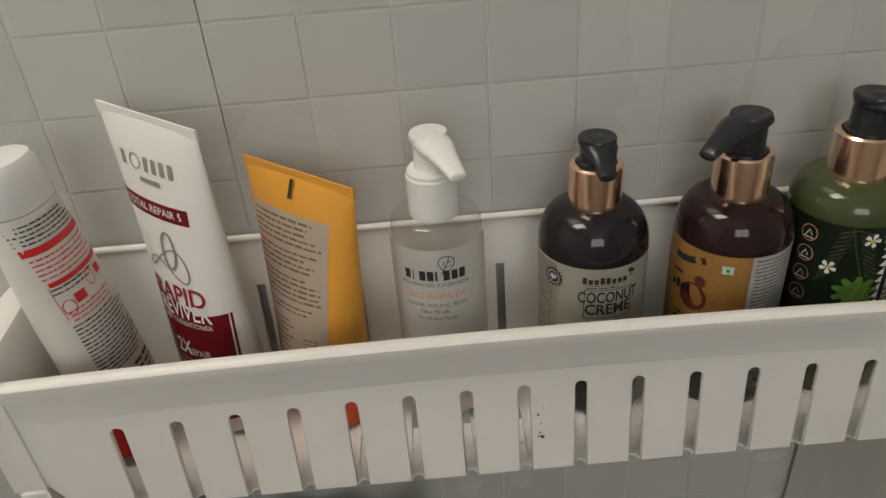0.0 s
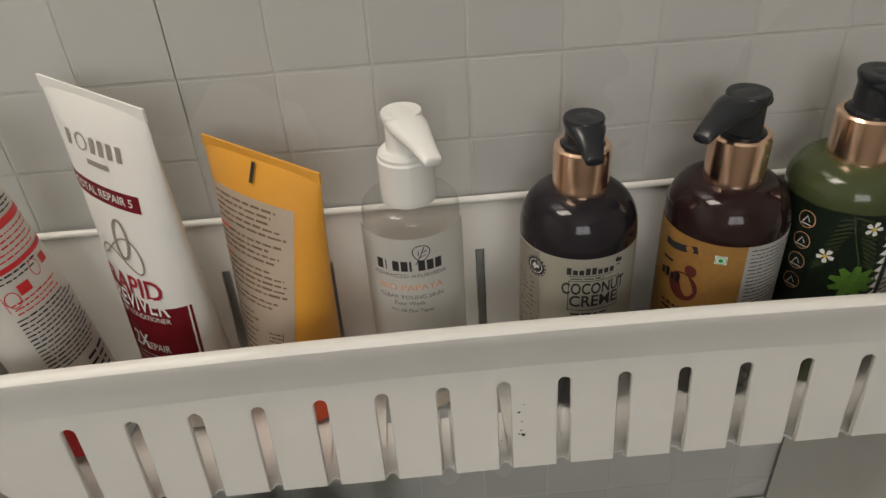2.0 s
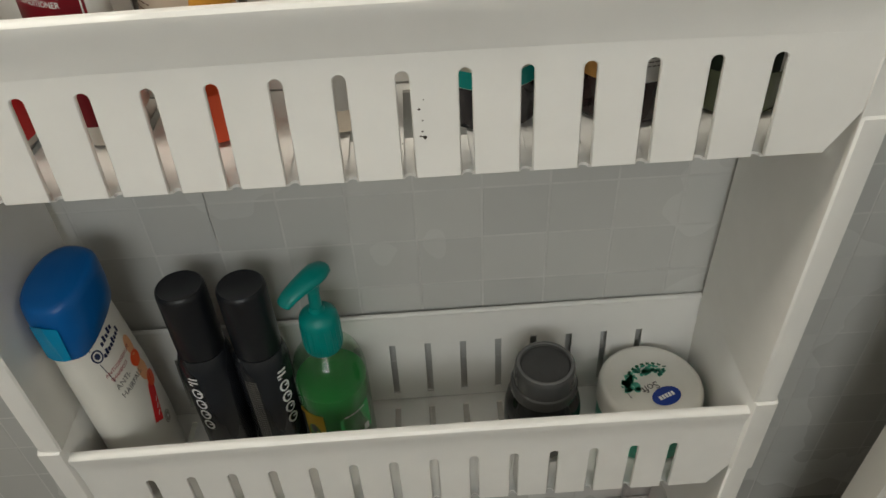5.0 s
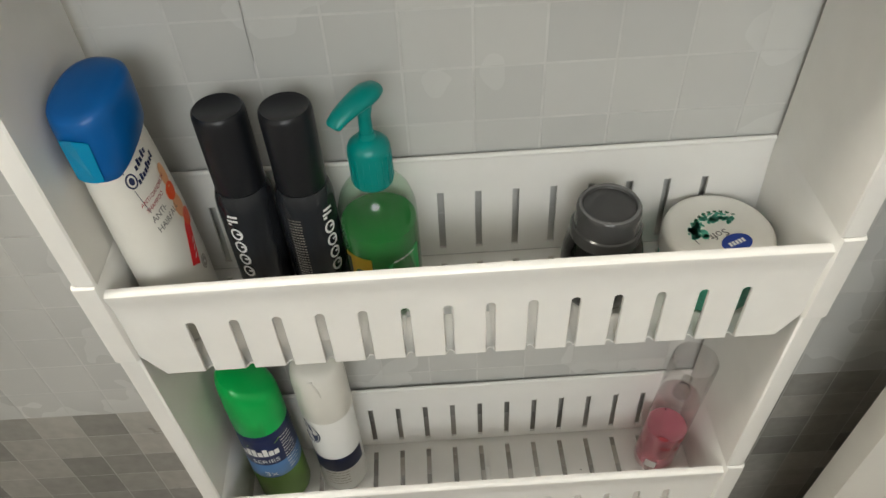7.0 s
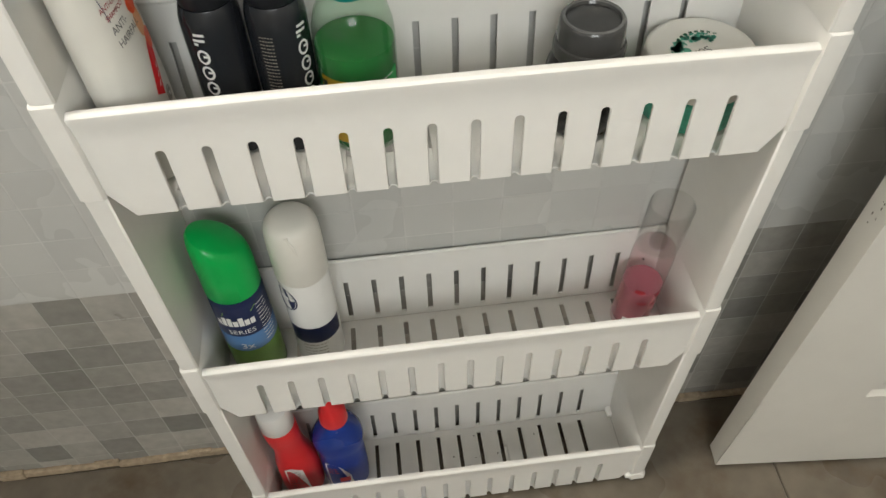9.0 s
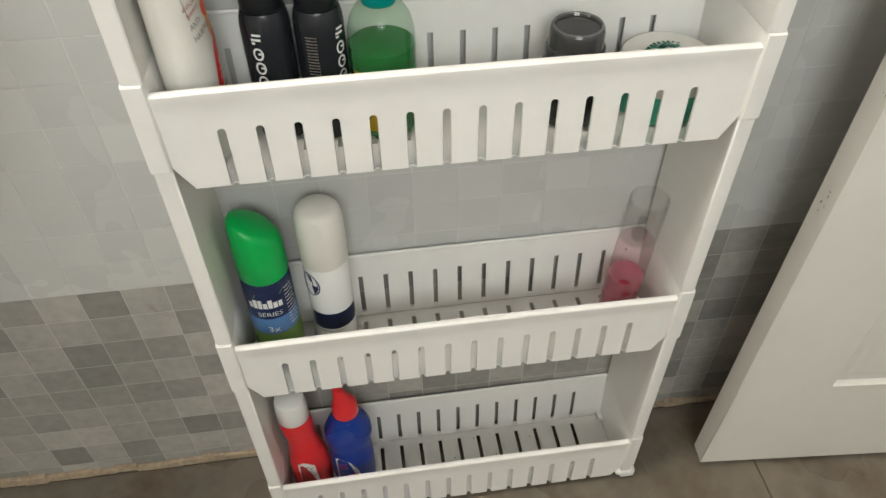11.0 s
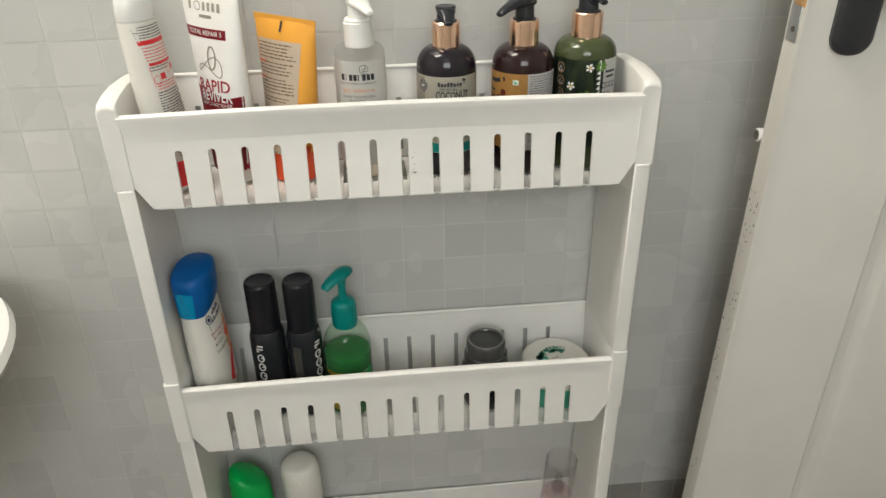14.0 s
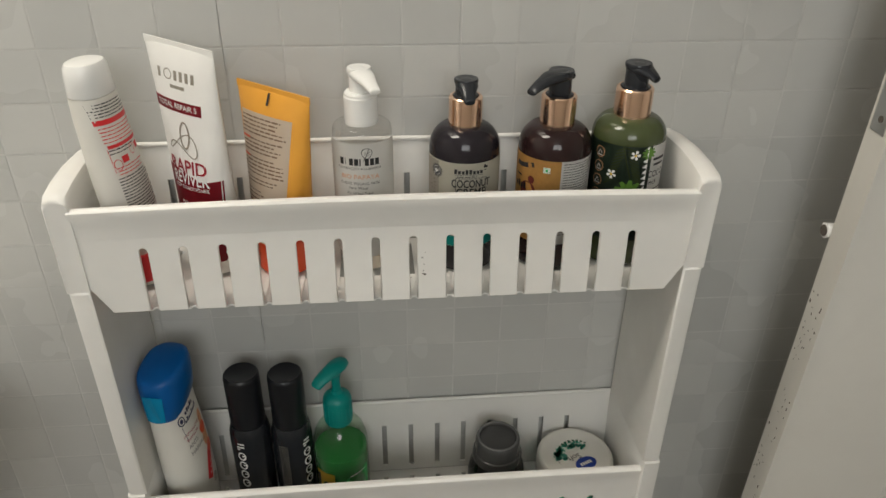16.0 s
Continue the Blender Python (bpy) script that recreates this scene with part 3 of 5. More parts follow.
def pump_bottle(name, label, cx, cy, base, r, shoulder, neck_z, collar, head_z, aim, reach, body, collar_mat, head_mat, dome=True, clear=False, drop=0.010):
    """collar: (radius, bottom, top)."""
    ob = thing(name, label, "bottle", (cx, cy, base), "bottles with pumps")
    prof = [(r * 0.86, base + 0.0006), (r * 0.95, base + 0.0014), (r, base + 0.005), (r, shoulder)]
    rn = collar[0] * 0.92
    steps = 9
    for k in range(1, steps + 1):
        a = math.pi / 2 * k / steps
        prof.append((rn + (r - rn) * math.cos(a) ** 0.9 if k < steps else rn, shoulder + (neck_z - shoulder) * math.sin(a) ** 1.0))
    prof.append((rn, collar[1] + 0.003))
    part("body", lathe(prof, cx, cy, 56), body, ob, no_shadow=clear)
    part("collar", lathe([(collar[0] - 0.0012, collar[1]), (collar[0], collar[1] + 0.0008), (collar[0], collar[2] - 0.0012), (collar[0] - 0.001, collar[2]), (collar[0] - 0.003, collar[2]), (collar[0] - 0.0034, collar[2] - 0.002)], cx, cy, 48), collar_mat, ob)
    head_z -= 0.002
    hr = collar[0] * 0.64
    part("stem", lathe([(collar[0] - 0.0036, collar[2] - 0.003), (collar[0] - 0.0036, collar[2] + 0.0008), (hr, collar[2] + 0.0016), (hr * 0.96, head_z - 0.006), (hr * 0.9, head_z - 0.003)], cx, cy, 32), head_mat, ob)
    spout(cx, cy, head_z, aim, reach, head_mat, ob, r=hr * 1.12, wide=hr * 1.10, drop=drop)
    return ob


# dark plum bottle with a cream label
ob = pump_bottle("pump_bottle", "dark plum pump bottle with a cream printed label and copper collar", 0.0625, 0.362, F1, 0.0305, 1.068, 1.090, (0.0142, 1.0878, 1.1140), 1.1305, 2, 0.022, "plum", "copper", "black_plastic")
sf = round_surface(0.0625, 0.362, 0.0305)
lab = part("label", band(sf, -0.046, 0.046, F1 + 0.027, 1.0655, 0.0003), "cream_label", ob)
printed("side_panel_print", "silver_ink", lab, sf, [bar(-0.044, F1 + 0.029, -0.0265, 1.0645)])
printed("seal", "black_ink", lab, sf, [disc(-0.0285, 1.0555, 0.0052, 0.0052), *[shape([(-0.0285 + 0.0062 * math.cos(a + d), 1.0555 + 0.0062 * math.sin(a + d)) if d else (-0.0285 + 0.0048 * math.cos(a), 1.0555 + 0.0048 * math.sin(a)) for d in (-0.14, 0, 0.14)]) for a in [2 * math.pi * i / 16 for i in range(16)]]], lift=0.0008)
printed("seal_mark", "white_ink", lab, sf, [ring(-0.0285, 1.0555, 0.0041, 0.0041, 0.0004), bar(-0.0307, 1.0547, -0.0265, 1.0563), bar(-0.0296, 1.0535, -0.0285, 1.0575)], lift=0.001)
printed("brand_mark", "black_ink", lab, sf, [*[bar(-0.0115 + 0.0031 * i, 1.0560, -0.0092 + 0.0031 * i, 1.0560 + (0.0042 if i in (0, 3, 4) else 0.0030)) for i in range(8)], bar(-0.0105, 1.0549, 0.0125, 1.0552), disc(0.0145, 1.0620, 0.0012, 0.0016), disc(0.0163, 1.0614, 0.0012, 0.0012), bar(0.0142, 1.0585, 0.0162, 1.0592)])
printed("lettering", "black_ink", lab, sf, [words("COCONUT", 0.0030, 1.0468, 0.0100, 0.66, bold=0.02), words("CREME", 0.0030, 1.0388, 0.0100, 0.84, bold=0.02)], "bold condensed black lettering")
printed("small_print", "black_ink", lab, sf, lines(-0.009, 1.030, 0.024, 9, 0.0040, 0.0013, 3) + lines(-0.043, 1.046, 0.015, 16, 0.0032, 0.0009, 5))
printed("frame_line", "black_ink", lab, sf, [bar(-0.0105, 1.0518, 0.0165, 1.0522), bar(-0.0105, 1.0335, -0.0101, 1.0518), bar(0.0161, 1.0335, 0.0165, 1.0518), bar(-0.0105, 1.0331, 0.0165, 1.0335)])
printed("tag_line", "grey_ink", lab, sf, lines(-0.0095, 1.0530, 0.021, 1, 0.003, 0.0011, 8))
printed("colour_block", "teal", lab, sf, [bar(-0.026, 0.9865, 0.044, 0.9965)])

# amber bottle with an orange and white label
ob = pump_bottle("pump_bottle", "dark amber pump bottle with an orange label and copper collar", 0.1415, 0.362, F1, 0.0315, 1.068, 1.089, (0.0150, 1.0865, 1.1135), 1.1365, -54, 0.036, "amber", "copper", "black_plastic", drop=0.009)
sf = round_surface(0.1415, 0.362, 0.0315, -20)
lab = part("label", band(sf, -0.052, 0.0105, F1 + 0.027, 1.0655, 0.0003), "kraft", ob)
part("back_label", band(sf, 0.0105, 0.055, F1 + 0.027, 1.0655, 0.0003), "white_label", ob)
sf = shifted(sf, 0, 0.0050)
printed("small_print", "grey_ink", lab, sf, lines(0.0125, 1.0575, 0.036, 29, 0.0024, 0.0008, 11))
printed("quality_mark", "white_ink", lab, sf, [bar(-0.0045, 1.0495, 0.0015, 1.0545)])
printed("quality_dot", "bright_green", lab, sf, [disc(-0.0015, 1.052, 0.0012, 0.0012), ring(-0.0015, 1.052, 0.0028, 0.0023, 0.0003)], lift=0.0009)
printed("brand_mark", "black_ink", lab, sf, [stroke([(-0.0335, 1.0512), (-0.0280, 1.0508), (-0.0220, 1.0520), (-0.0130, 1.0545)], 0.0042)], "black brush-stroke mark")
printed("picture", "onion", lab, sf, [disc(-0.0185, 1.0290, 0.0085, 0.0090)], "printed dark red onion")
printed("picture", "onion", lab, sf, [disc(-0.0150, 1.0405, 0.0032, 0.0036)], "printed small onion", lift=0.0008)
printed("lettering", "matt_black", lab, sf, [*[bar(-0.0335 + 0.0036 * i, 1.0300, -0.0310 + 0.0036 * i, 1.0345 + 0.0015 * (i % 2)) for i in range(4)], *lines(-0.0335, 1.0405, 0.009, 1, 0.004, 0.0016, 17), *lines(-0.030, 1.0135, 0.034, 6, 0.0038, 0.0014, 15)], lift=0.001)

# olive bottle with a leafy label
ob = pump_bottle("pump_bottle", "olive green pump bottle with a tropical leaf label and copper collar", 0.2065, 0.364, F1, 0.0318, 1.077, 1.0945, (0.0158, 1.090, 1.1185), 1.1410, 36, 0.020, "olive", "copper", "black_plastic", drop=0.007)
sf = round_surface(0.2065, 0.364, 0.0318, -4)
lab = part("label", band(sf, -0.052, 0.018, F1 + 0.027, 1.0765, 0.0003), "dark_leaf", ob)
part("back_label", band(sf, 0.0145, 0.05, F1 + 0.027, 1.0765, 0.0005), "white_label", ob)
sf = shifted(sf, -0.004, 0.0165)
for k, (u, v) in enumerate(((0.0035, 1.0525), (-0.0145, 1.0335))):
    pet = [shape([(u + 0.0044 * math.cos(a + d) * q, v + 0.0044 * math.sin(a + d) * q) for d, q in ((0, 0.1), (-0.42, 0.7), (-0.2, 1.0), (0.25, 0.95), (0.45, 0.6))]) for a in [2 * math.pi * i / 5 + k for i in range(5)]]
    printed("flower", "white_ink", lab, sf, pet, "white five-petalled flower", lift=0.0008)
    printed("flower_heart", "yellow", lab, sf, [disc(u, v, 0.0011, 0.0011)], lift=0.001)
leaf = [(0.012 * math.cos(a) * (1 - 0.38 * (i % 3 == 2)), 0.0105 * math.sin(a) * (1 - 0.38 * (i % 3 == 2))) for i, a in enumerate([2 * math.pi * i / 27 for i in range(27)])]
for lu, lv, k in ((0.0015, 1.019, 1.0), (0.0155, 1.0535, 0.55)):
    printed("leaf", "leaf_green", lab, sf, [shape([(lu + k * u, lv + k * v) for u, v in leaf])], "bright split leaf")
fern = [stroke([(-0.004 + 0.0008 * i * s, 1.0585 - 0.0028 * i), (-0.004 + 0.0008 * i * s + 0.008 * s, 1.0555 - 0.0032 * i)], 0.0008) for i in range(11) for s in (-1, 1)]
printed("fern", "olive", lab, sf, [*fern, stroke([(-0.007, 1.060), (-0.003, 1.045), (0.002, 1.030)], 0.0007)])
printed("badge", "peach_ink", lab, sf, [ring(-0.0275, z, 0.0046, 0.0050, 0.0004) for z in (1.0505, 1.0375, 1.0245, 1.0115)])
printed("badge_sign", "white_ink", lab, sf, [x for z in (1.0505, 1.0375, 1.0245, 1.0115) for x in (stroke([(-0.0295, z - 0.002), (-0.0275, z + 0.002), (-0.0258, z - 0.001)], 0.0006), bar(-0.0305, z - 0.0032, -0.0247, z - 0.0026))])
printed("lettering", "black_ink", lab, sf, [bar(0.0205, 1.0465, 0.0345, 1.0487), bar(0.0215, 1.0415, 0.0335, 1.0435), words("COCO", 0.0265, 1.0335, 0.0088, 0.72), words("MILK", 0.0235, 1.0255, 0.0052, 0.85), *lines(0.0180, 1.018, 0.02, 5, 0.0036, 0.0013, 22)], "black condensed lettering", lift=0.0011)
printed("jagged_edge", "white_label", lab, sf, [shape([(0.0150, 1.060 - 0.0052 * i), (0.0108, 1.0567 - 0.0052 * i), (0.0150, 1.0552 - 0.0052 * i)]) for i in range(14)], lift=0.0006)

# clear bottle with a white label
ob = pump_bottle("pump_bottle", "clear plastic pump bottle with a white papaya face wash label", -0.0245, 0.361, F1, 0.0248, 1.0875, 1.0955, (0.0140, 1.0925, 1.1170), 1.1415, 19, 0.039, "clear", "white_gloss", "white_gloss", clear=True, drop=0.0055)
for c in list(ob.children):
    if c.name.startswith("collar"):
        part("ridge", lathe([(0.0132, 1.1163), (0.0132, 1.1185), (0.0118, 1.1200), (0.0098, 1.1200)], -0.0245, 0.361, 40), "white_gloss", c)
part("liquid", lathe([(0.0215, F1 + 0.002), (0.0232, F1 + 0.006), (0.0232, F1 + 0.035), (0.0225, F1 + 0.0352)], -0.0245, 0.361, 40), "pale_label", ob)
sf = round_surface(-0.0245, 0.361, 0.0256, -3)
lab = part("label", band(sf, -0.036, 0.036, F1 + 0.018, 1.0835, 0.0004), "white_label", ob)
sf = shifted(sf, -0.002, 0.0110)
printed("leaf_sign", "black_ink", lab, sf, [stroke([(0.0060 + 0.0042 * math.sin(a) * (1 + 0.25 * math.cos(a)) + 0.001, 1.0640 + 0.0045 * math.cos(a)) for a in [2 * math.pi * i / 20 for i in range(21)]], 0.0005), stroke([(0.004, 1.0575), (0.0068, 1.063), (0.0085, 1.0675)], 0.0005), stroke([(0.0062, 1.0615), (0.0095, 1.063)], 0.0004), stroke([(0.0055, 1.0625), (0.0058, 1.0655)], 0.0004), stroke([(0.0072, 1.0640), (0.0100, 1.0655)], 0.0004)])
printed("brand_mark", "black_ink", lab, sf, [bar(-0.0165 + 0.0043 * i + (0.0005 if i == 1 else 0), 1.0535, -0.0165 + 0.0043 * i + (0.0011 if i in (1, 4) else 0.0034), 1.0595) for i in range(8)])
printed("lettering", "grey_ink", lab, sf, [words("ADVANCED AYURVEDA", 0, 1.0505, 0.0032, 1.12), words("CLEAR YOUNG SKIN", 0, 1.0370, 0.0036, 1.02), words("Face Wash", -0.001, 1.0330, 0.0036), words("For All Skin Types", 0, 1.0282, 0.0030)], "small dark lettering")
printed("lettering", "peach_ink", lab, sf, [words("BIO PAPAYA", 0.0005, 1.0430, 0.0055, 1.08)], "peach lettering")


# ---- squeeze tubes ----
def squeeze_tube(name, label, base, top_left, top_right, r0, cap_h, cap_r, body, cap, crimp, cap_turn=0.0):
    """A stand-up tube: round cap below, flat crimped end above. Returns the thing and its front surface, u from -1 to 1 across, v from 0 at the cap to 1 at the crimp."""
    b = Vector(base)
    tl, tr = Vector(top_left), Vector(top_right)
    mid, half = (tl + tr) / 2, (tr - tl) / 2
    axis = half.normalized()
    out = Vector((axis.y, -axis.x, 0)).normalized()
    if out.y > 0:
        out = -out
    n = 36
    low = b + Vector((0, 0, cap_h))

    def section(v):
        c = low.lerp(mid, v)
        w = r0 + (half.length - r0) * v ** 0.8
        t = r0 * (1 - v) ** 0.62 * (1 - 0.12 * v) + 0.0007
        return c, w, t

    ob = thing(name, label, "tube", base, "squeeze tubes")
    rings = []
    for k in range(21):
        v = k / 20
        c, w, t = section(v)
        rings.append([c + axis * w * math.cos(2 * math.pi * i / n) + out * t * math.sin(2 * math.pi * i / n) for i in range(n)])
    part("body", loft(rings), body, ob)
    c1 = mid + Vector((0, 0, 0.0))
    up = (mid - low).normalized()
    seam = bmesh.new()
    box(-1, 1, -1, 1, -1, 1, 0.0, seam)
    for vert in seam.verts:
        u, q, z = vert.co
        vert.co = c1 + axis * u * (half.length * 1.002) + out * q * 0.0006 + up * (0.0030 * z + 0.0010)
    part("crimp", seam, crimp, ob, "flat crimped tube end")
    if cap_h:
        part("cap", lathe([(cap_r * 0.9, base[2] + 0.0004), (cap_r, base[2] + 0.002), (cap_r * 0.98, base[2] + cap_h - 0.001), (r0 * 0.97, base[2] + cap_h + 0.0005), (r0 * 0.9, base[2] + cap_h + 0.003)], base[0], base[1], 40), cap, ob)

    def at(u, v, lift):
        c, w, t = section(min(max(v, 0), 1))
        a = math.acos(max(-1, min(1, u)))
        return c + axis * w * math.cos(a) + out * (t * math.sin(a) + lift)
    return ob, at


def scaled(items, cu, cv, su, sv):
    """Items drawn in metres turned to the tube's own u, v."""
    return [([(cu + u * su, cv + v * sv) for u, v in pts], fs) for pts, fs in items]


def patch(surface, u0, u1, v0, v1, lift, nu=24, nv=24, edge=None):
    bm = bmesh.new()
    grid = []
    for j in range(nv + 1):
        row = []
        for i in range(nu + 1):
            u = u0 + (u1 - u0) * i / nu
            lo, hi = v0, v1
            if edge:
                hi = edge(u)
            row.append(bm.verts.new(surface(u, lo + (hi - lo) * j / nv, lift)))
        grid.append(row)
    for j in range(nv):
        for i in range(nu):
            bm.faces.new((grid[j][i], grid[j][i + 1], grid[j + 1][i + 1], grid[j + 1][i]))
    bmesh.ops.solidify(bm, geom=bm.faces[:], thickness=0.00015)
    return bm


# white and maroon conditioner tube
ob, sf = squeeze_tube("squeeze_tube", "white and maroon conditioner tube standing on its cap", (-0.159, 0.362, F1), (-0.1945, 0.3858, 1.1575), (-0.1318, 0.3365, 1.1560), 0.0240, 0.016, 0.021, "white_label", "off_white", "white_label")
part("maroon_field", patch(sf, -0.97, 0.97, 0.0, 0.38, 0.0002, edge=lambda u: 0.462 - 0.045 * max(0, u + 0.45) ** 1.2 + 0.09 * max(0.0, u - 0.55)), "maroon", ob, "deep maroon lower half")
part("maroon_band", patch(sf, -0.98, 0.64, 0.725, 0.775, 0.0002, nv=2), "maroon", ob, "maroon band")
ku, kv = 1 / 0.030, 1 / 0.177
brand = [ring(-0.0080, 0.0038, 0.0042, 0.0042, 0.0008)] + [bar(u, 0, u + 0.0030, 0.0075) for u in (-0.0190, -0.0015, 0.0040, 0.0095, 0.0150)]
printed("brand_mark", "silver_ink", ob, sf, scaled(brand + [bar(-0.0060, -0.0062, 0.0085, -0.0036)], -0.04, 0.862, ku * 0.9, kv), "thin grey brand strokes", lift=0.0004)
printed("lettering", "white_ink", ob, sf, scaled([words("TOTAL REPAIR 5", 0, 0, 0.0060, 0.86, bold=0.01)], -0.10, 0.750, ku, kv), "white lettering", lift=0.0005)
loop = [(0.0125 * math.sin(a), 0.0155 * math.sin(2 * a + 0.5) * 0.35 + 0.004 * math.cos(a)) for a in [2 * math.pi * i / 40 for i in range(41)]]
oval_loop = [(0.003 + 0.0038 * math.sin(a), 0.008 + 0.0095 * math.cos(a)) for a in [2 * math.pi * i / 30 for i in range(31)]]
printed("ribbon_sign", "silver_ink", ob, sf, scaled([stroke(loop, 0.0009), stroke(oval_loop, 0.0014)], 0.00, 0.575, ku * 1.1, kv * 1.1), "bronze ribbon loop", lift=0.0005)
printed("lettering", "maroon", ob, sf, scaled([words("RAPID", 0, 0, 0.0160, 0.98, bold=0.015)], 0.06, 0.475, ku * 0.86, kv), "bold maroon lettering", lift=0.0006)
printed("lettering", "white_ink", ob, sf, scaled([words("REVIVER", 0.001, -0.0090, 0.0140, 0.82, bold=0.015), words("DEEP CONDITIONER", 0.001, -0.0165, 0.0044, 1.0), words("2X", -0.0045, -0.0335, 0.0130, 0.9, bold=0.015), words("REPAIR", 0.0085, -0.0352, 0.0064, 0.9), bar(-0.011, -0.0415, 0.016, -0.0411), words("WITH MICRO CERAMIDES", 0.002, -0.0450, 0.0030), words("DAMAGED", -0.004, -0.0520, 0.0036)], 0.08, 0.470, ku * 0.86, kv), "bold white lettering", lift=0.0006)

# orange face wash tube
ob, sf = squeeze_tube("squeeze_tube", "orange face wash tube with a pale back label", (-0.0975, 0.360, F1), (-0.1262, 0.3860, 1.1200), (-0.0635, 0.3372, 1.1185), 0.0255, 0.032, 0.0245, "orange", "orange_red", "orange")
part("label", patch(sf, -0.86, 0.66, -0.02, 0.86, 0.0002, nu=28, nv=28), "pale_label", ob, "pale peach back label")
part("orange_red_band", patch(sf, 0.66, 0.985, 0.0, 0.06, 0.0003, nv=3), "orange_red", ob)
ku, kv = 1 / 0.031, 1 / 0.119
printed("small_print", "brown_ink", ob, sf, scaled(lines(-0.0255, 0, 0.044, 5, 0.0030, 0.0013, 41), 0, 0.825, ku, kv) + scaled(lines(-0.0255, -0.0165, 0.044, 4, 0.0030, 0.0013, 42), 0, 0.825, ku, kv) + scaled(lines(-0.0255, -0.0305, 0.044, 5, 0.0030, 0.0013, 43), 0, 0.825, ku, kv) + scaled(lines(-0.0255, -0.0470, 0.044, 2, 0.0028, 0.0012, 44), 0, 0.825, ku, kv) + scaled(lines(-0.0255, -0.0560, 0.026, 15, 0.0032, 0.0010, 45), 0, 0.825, ku, kv) + scaled(lines(0.006, -0.0640, 0.009, 5, 0.0024, 0.0008, 46), 0, 0.825, ku, kv), lift=0.0005)
printed("red_words", "orange_red", ob, sf, scaled([bar(-0.0255, -0.0163, -0.0170, -0.0148), bar(-0.0255, -0.0303, -0.0175, -0.0288)], 0, 0.825, ku, kv), lift=0.0007)
printed("bracket", "brown_ink", ob, sf, scaled([bar(0.0145, -0.074, 0.0148, -0.062), bar(0.0110, -0.0683, 0.0185, -0.0680)], 0, 0.825, ku, kv), lift=0.0006)
printed("crimp_mark", "black_ink", ob, sf, [bar(-0.06, 0.925, 0.0, 0.999)], lift=0.0016)


# ---- tall oval bottles ----
def oval_bottle(name, label, cx, cy, turn, rings, cap_rings, body, cap, power=2.3):
    """rings: (height, half width, half depth, shift x, shift y)."""
    ob = thing(name, label, "bottle", (cx, cy, rings[0][0]), "oval bottles")
    part("body", loft([oval(cx + sx, cy + sy, z, a, b, turn, power, 48) for z, a, b, sx, sy in rings]), body, ob)
    c = part("cap", loft([oval(cx + sx, cy + sy, z, a, b, turn, power, 48) for z, a, b, sx, sy in cap_rings]), cap, ob)
    return ob, c


def oval_side(cx, cy, turn, rings, power=2.3):
    """Surface of an oval bottle: u in metres round from the broad face, v the height."""
    def at(u, v, lift):
        for a, b in zip(rings, rings[1:]):
            if v <= b[0] or b is rings[-1]:
                f = (v - a[0]) / (b[0] - a[0])
                w, d, sx, sy = [a[i] + (b[i] - a[i]) * f for i in range(1, 5)]
                break
        x = max(-0.999, min(0.999, u / w))
        y = -(d + lift) * (1 - abs(x) ** power) ** (1 / power)
        c, s = math.cos(radians(turn)), math.sin(radians(turn))
        return Vector((cx + sx + u * c - y * s, cy + sy + u * s + y * c, v))
    return at


# white lotion bottle with red printing, its broad face turned aside
F1 += 0.009
rings = [(F1 + 0.0005, 0.021, 0.0140, 0.011, 0), (F1 + 0.002, 0.0232, 0.0160, 0.011, 0), (F1 + 0.006, 0.0248, 0.0174, 0.0108, 0), (F1 + 0.05, 0.0250, 0.0178, 0.008, 0.001), (F1 + 0.10, 0.0244, 0.0174, 0.0045, 0.003), (F1 + 0.145, 0.0212, 0.0160, 0.0015, 0.004), (F1 + 0.163, 0.0197, 0.0151, 0.001, 0.0045)]
caps = [(F1 + 0.1633, 0.0194, 0.0148, 0.001, 0.0045), (F1 + 0.164, 0.0197, 0.0151, 0.001, 0.0045), (F1 + 0.178, 0.0184, 0.0144, 0.001, 0.005), (F1 + 0.184, 0.0175, 0.0136, 0.001, 0.0055), (F1 + 0.1865, 0.0155, 0.0118, 0.001, 0.0055), (F1 + 0.1872, 0.011, 0.008, 0.001, 0.0055)]
rings = [(z, a, b, sx, sy - 0.105 * (z - F1)) for z, a, b, sx, sy in rings]
caps = [(z, a, b, sx, sy - 0.105 * (z - F1)) for z, a, b, sx, sy in caps]
ob, c = oval_bottle("lotion_bottle", "white lotion bottle with red and black printing", -0.2270, 0.350, 76, rings, caps, "off_white", "white_gloss")
lotion_side = oval_side(-0.2270, 0.350, 76, rings)


def sf(u, v, lift):
    return lotion_side(u * 0.88, v + 0.013, lift)


z = F1
printed("red_bar", "red", ob, sf, [bar(-0.0225, z + 0.1305, 0.0215, z + 0.1345), bar(-0.0205, z + 0.1120, 0.0215, z + 0.1147), bar(-0.0130, z + 0.0985, -0.0055, z + 0.1040), ring(-0.0175, z + 0.0985, 0.0035, 0.0045, 0.0005), ring(0.0025, z + 0.1060, 0.0035, 0.0045, 0.0005), bar(0.0085, z + 0.1040, 0.0140, z + 0.1090), bar(-0.0215, z + 0.0925, -0.0212, z + 0.1120)], "red printed bars")
printed("small_print", "black_ink", ob, sf, lines(-0.0225, z + 0.1455, 0.040, 5, 0.0023, 0.0009, 51))
printed("small_print", "black_ink", ob, sf, lines(-0.0210, z + 0.1100, 0.030, 2, 0.0026, 0.0010, 53))
